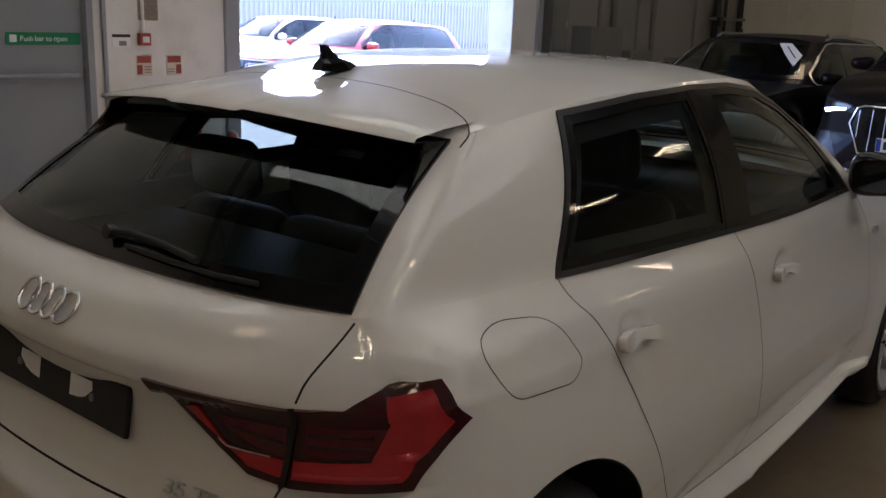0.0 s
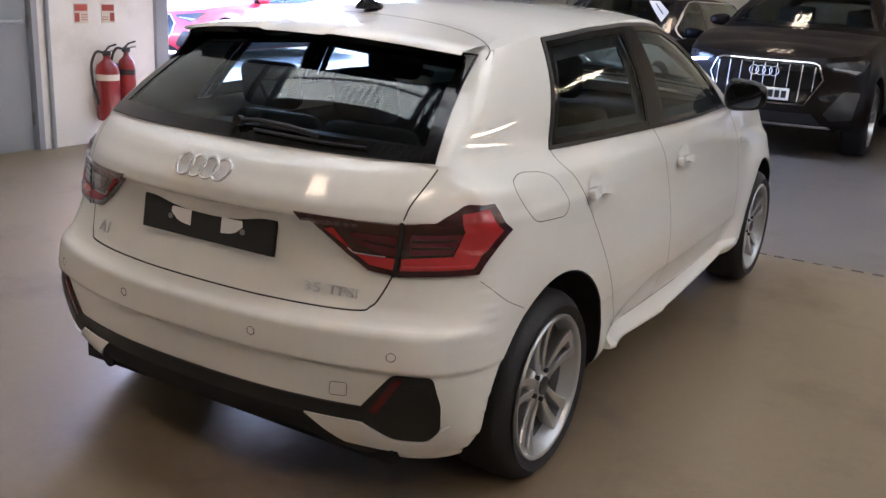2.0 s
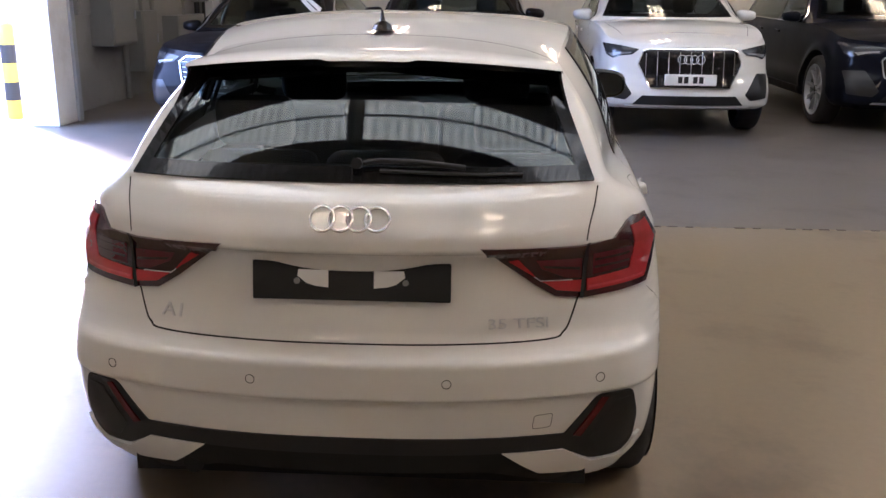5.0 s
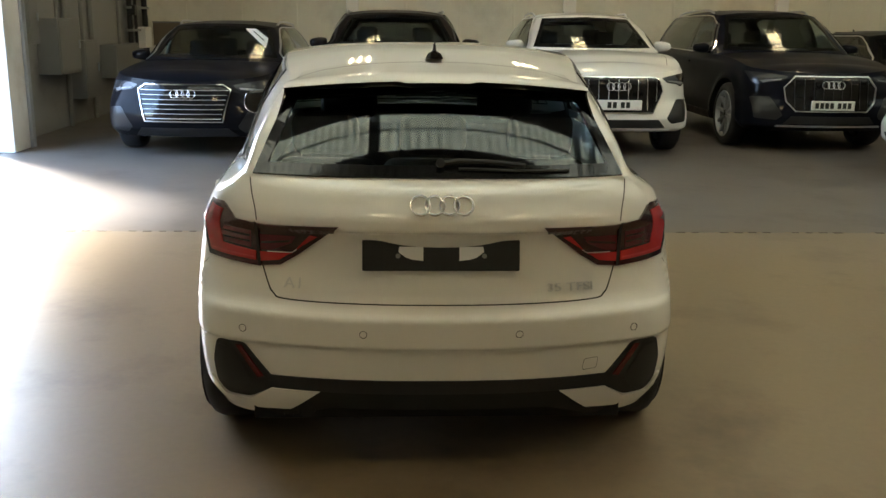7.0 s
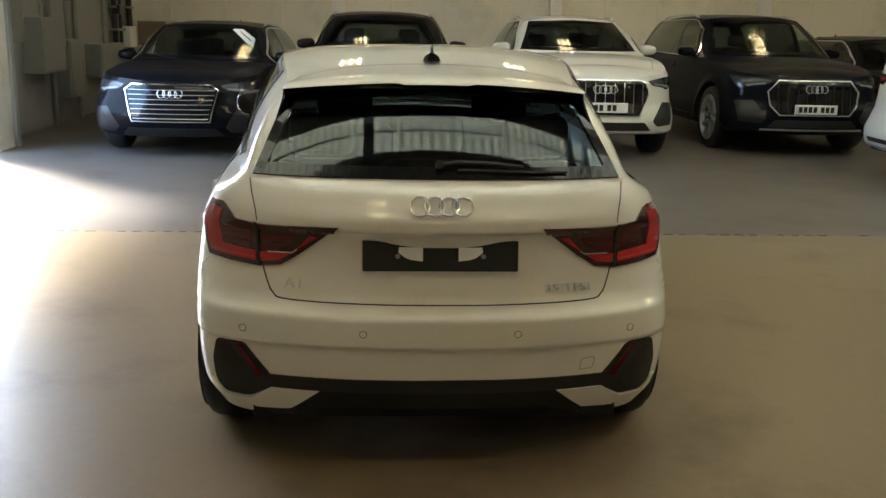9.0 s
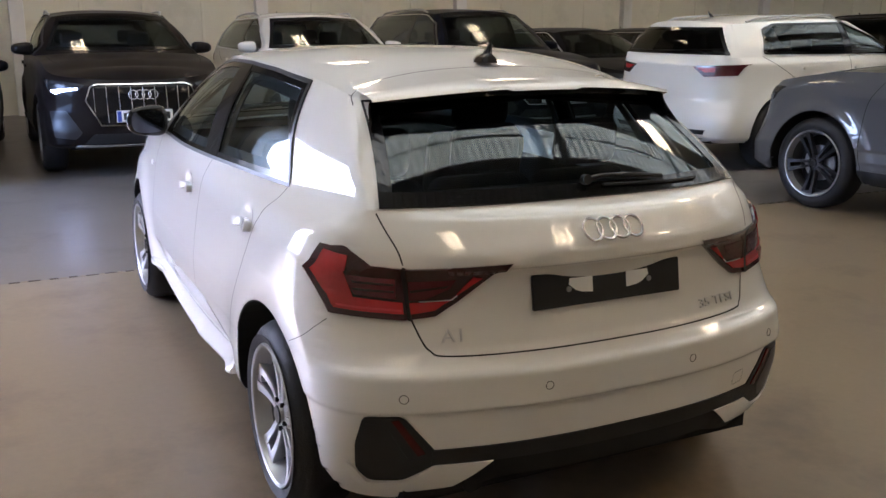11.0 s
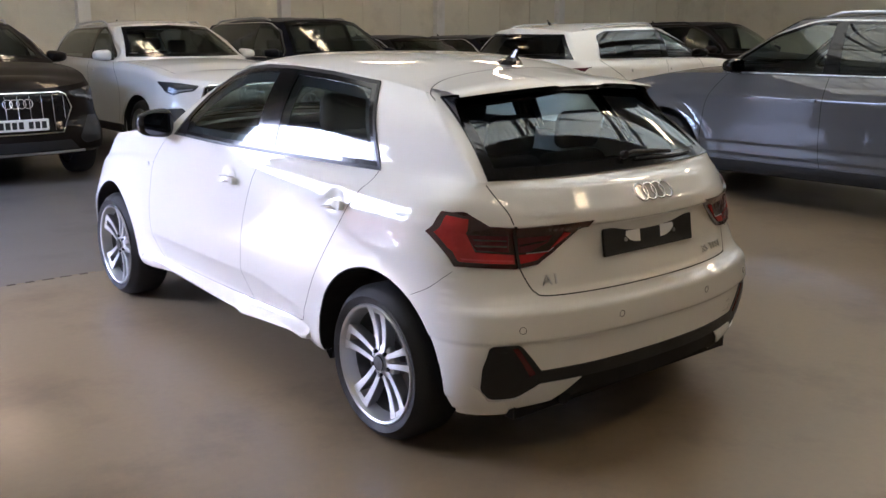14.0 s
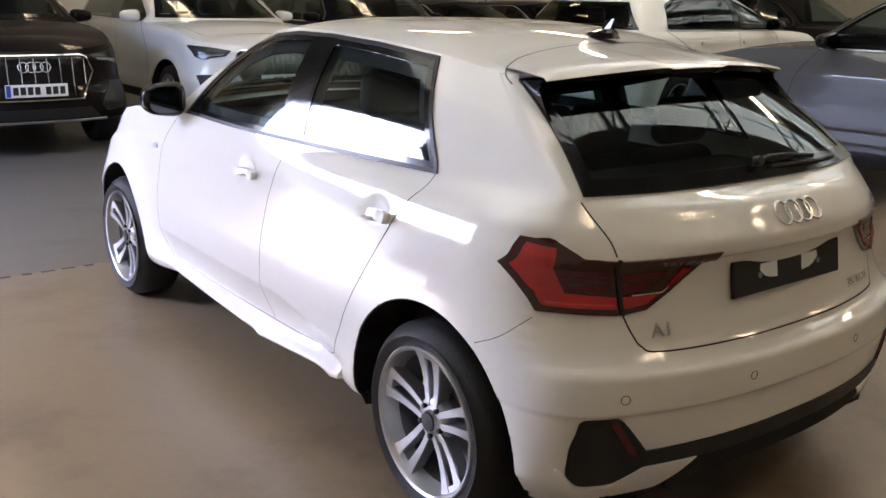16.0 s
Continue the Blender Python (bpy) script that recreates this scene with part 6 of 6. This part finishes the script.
def fence_panel():
    f = thing("fence", pose(0, 0, 0), "grey galvanised palisade fence in the sun", "fence", "palisade fence")
    pale = bm_mesh("pale", boxed((-0.012, -0.035, 0.05), (0.012, 0.035, 2.3), 0.004), FENCE)
    for k in range(18):
        p = part("pale", pale, None, f)
        p.location = (0, -1.3 + k * 0.153, 0)
    for z in (0.4, 1.9):
        part("fence_rail", boxed((-0.05, -1.4, z - 0.03), (-0.012, 1.4, z + 0.03)), FENCE, f)
    part("post", boxed((-0.10, -1.42, -0.02), (-0.02, -1.34, 2.3)), FENCE, f)
    return f


f0 = fence_panel()
f0.matrix_world = pose(-17.0, 6.0, 0)
for k in range(1, 10):
    copy_thing(f0, pose(-17.0, 6.0 + 2.76 * k, 0))
block("backdrop", (-34.5, -20, -0.2), (-34, 60, 9.0), SHEET, "pale sunlit industrial building beyond the fence", "backdrop")


def bollard():
    b = thing("bollard", pose(-5.2, 7.75, -0.012), "yellow and black striped steel bollard outside the doorway", "bollard")
    for k in range(5):
        part("stripe", lathe([(k * 0.21, 0.085), ((k + 1) * 0.21, 0.085)] + ([(1.09, 0.05), (1.10, 0.0)] if k == 4 else []), 24, "z"), (INK if k % 2 else YELLOW), b, "black stripe" if k % 2 else "yellow stripe", True)
    return b


bollard()


def traffic_cone(m, top, label, tip_label):
    c = thing("traffic_cone", m, label, "traffic cone", "traffic cones")
    part("base", boxed((-0.145, -0.145, 0.0), (0.145, 0.145, 0.028), 0.012), TRIM, c, "black rubber base")
    sleeve = part("sleeve", lathe([(0.026, 0.112), (0.045, 0.102), (0.385, 0.049)], 28, "z"), CONEWHITE, c, "scuffed white sleeve", True)
    part("band_edge", lathe([(0.378, 0.0515), (0.392, 0.0495)], 28, "z"), top, sleeve)
    part("tip", lathe([(0.384, 0.051), (0.505, 0.031), (0.522, 0.029), (0.528, 0.022), (0.505, 0.018)], 28, "z"), top, c, tip_label, True)


traffic_cone(pose(-4.40, 3.16, 0), CONERED, "red-tipped white traffic cone standing by the wall", "red tip")
traffic_cone(pose(-3.92, 3.10, 0, 0, 0, 22), CONEBROWN, "dirty white traffic cone with a brown tip", "brown tip")

# ---- cars ----
white_hatchback()
q3 = car_spec(0.90, 2.68, 0.90, 0.925, 1.13, 1.615, 0.36, 0.955, low=0.30)
turned = lambda x, y_nose, wb_fo, a=0.0: pose(x, y_nose + wb_fo, 0, 0, 0, 180 + a)  # noqa: E731
other_car("suv", "dark brown compact suv facing the aisle, bright barred grille", turned(-0.15, 6.72, 3.58), q3, BROWNP, plate_groups=(4, 3), window_trim=TRIM, blue_band=True, lamp_glint=True)
other_car("suv", "white compact suv facing the aisle, chrome barred grille", turned(2.33, 6.85, 3.58), q3, WHITE, plate_groups=(2, 2), window_trim=SATIN)
estate = car_spec(1.08, 2.924, 0.92, 0.940, 0.955, 1.45, 0.345, 0.835, low=0.23)
other_car("estate_car", "black estate car with chrome slatted grille and windscreen sign", turned(-2.252, 6.70, 3.844, -2.5), estate, BLACKP, front="slats", plate=False, window_trim=SATIN, sticker=True, turn=0.0)
big = car_spec(1.03, 2.995, 0.95, 0.995, 1.11, 1.69, 0.39, 0.96, low=0.27)
other_car("large_suv", "dark blue large suv with wide framed grille and plate", turned(5.0, 7.35, 3.945), big, NAVY, plate_groups=(4, 3), window_trim=CHROME, wheel="multi", front="dark")
other_car("suv", "mid grey suv with two-tone dark alloy wheels", pose(5.64, 0.12, 0, 0, 0, 3), creased(car_spec(0.92, 2.82, 0.90, 0.945, 1.14, 1.675, 0.375, 0.99, low=0.27, cab=-0.15)), GREY, wheel="dark", window_trim=SATIN, mirror_paint=GLOSSB)
other_car("suv", "white suv with dark rear glass and red tail lamps", pose(5.85, 5.5, 0, 0, 0, -85), car_spec(0.90, 2.68, 0.90, 0.925, 1.165, 1.61, 0.36, 0.98, low=0.30), WHITE, wheel="dark", quarter=0.2, window_trim=SATIN, mirror_paint=GLOSSB)
low_car = car_spec(1.0, 2.82, 0.88, 0.92, 0.93, 1.42, 0.33, 0.80, low=0.19)
for x, y, p in ((7.6, 8.4, BLACKP), (10.0, 8.9, NAVY), (12.4, 8.6, BLACKP)):
    other_car("parked_saloon", "dark parked car in the back row", turned(x, y, 3.70), low_car, p, window_trim=SATIN, rails=False)
other_car("parked_suv", "dark brown suv parked in the back row", turned(11.5, 4.7, 3.58), car_spec(0.90, 2.68, 0.90, 0.925, 1.14, 1.665, 0.36, 0.955, low=0.30), BROWNP)
other_car("red_car", "red convertible with a dark roof parked in the sunlit yard", pose(-10.15, 11.75, -0.012, 0, 0, 182), low_car, RED, rails=False, wheel="twin", roof_paint=TRIM, front="dark", plate=False)
other_car("parked_car", "white car parked in the sunlit yard", pose(-14.2, 13.6, -0.012, 0, 0, 176), low_car, WHITE, rails=False, wheel="multi")

# dashed floor line
dash = bm_mesh("dash", boxed((-0.034, -0.013, 0.0005), (0.034, 0.013, 0.0022)), DASH)
scrap = bm_mesh("tape_scrap", boxed((-0.020, -0.012, 0.0005), (0.020, 0.012, 0.0018)), TAPE)
marking = thing("floor_marking", pose(0, LINE_Y, 0), "dark dashes with worn cream tape between them on the floor", "floor marking", kind="structure")
for k in range(150):
    for name, data, shift, chance in (("dash", dash, 0.0, 0.08), ("tape_scrap", scrap, 0.054, 0.45)):
        if random.random() > chance:
            d = part(name, data, None, marking)
            d.location = (-4.3 + k * 0.108 + shift, random.uniform(-0.003, 0.003), 0)
            d.scale = (random.uniform(0.7, 1.05), random.uniform(0.6, 1.1), 1)
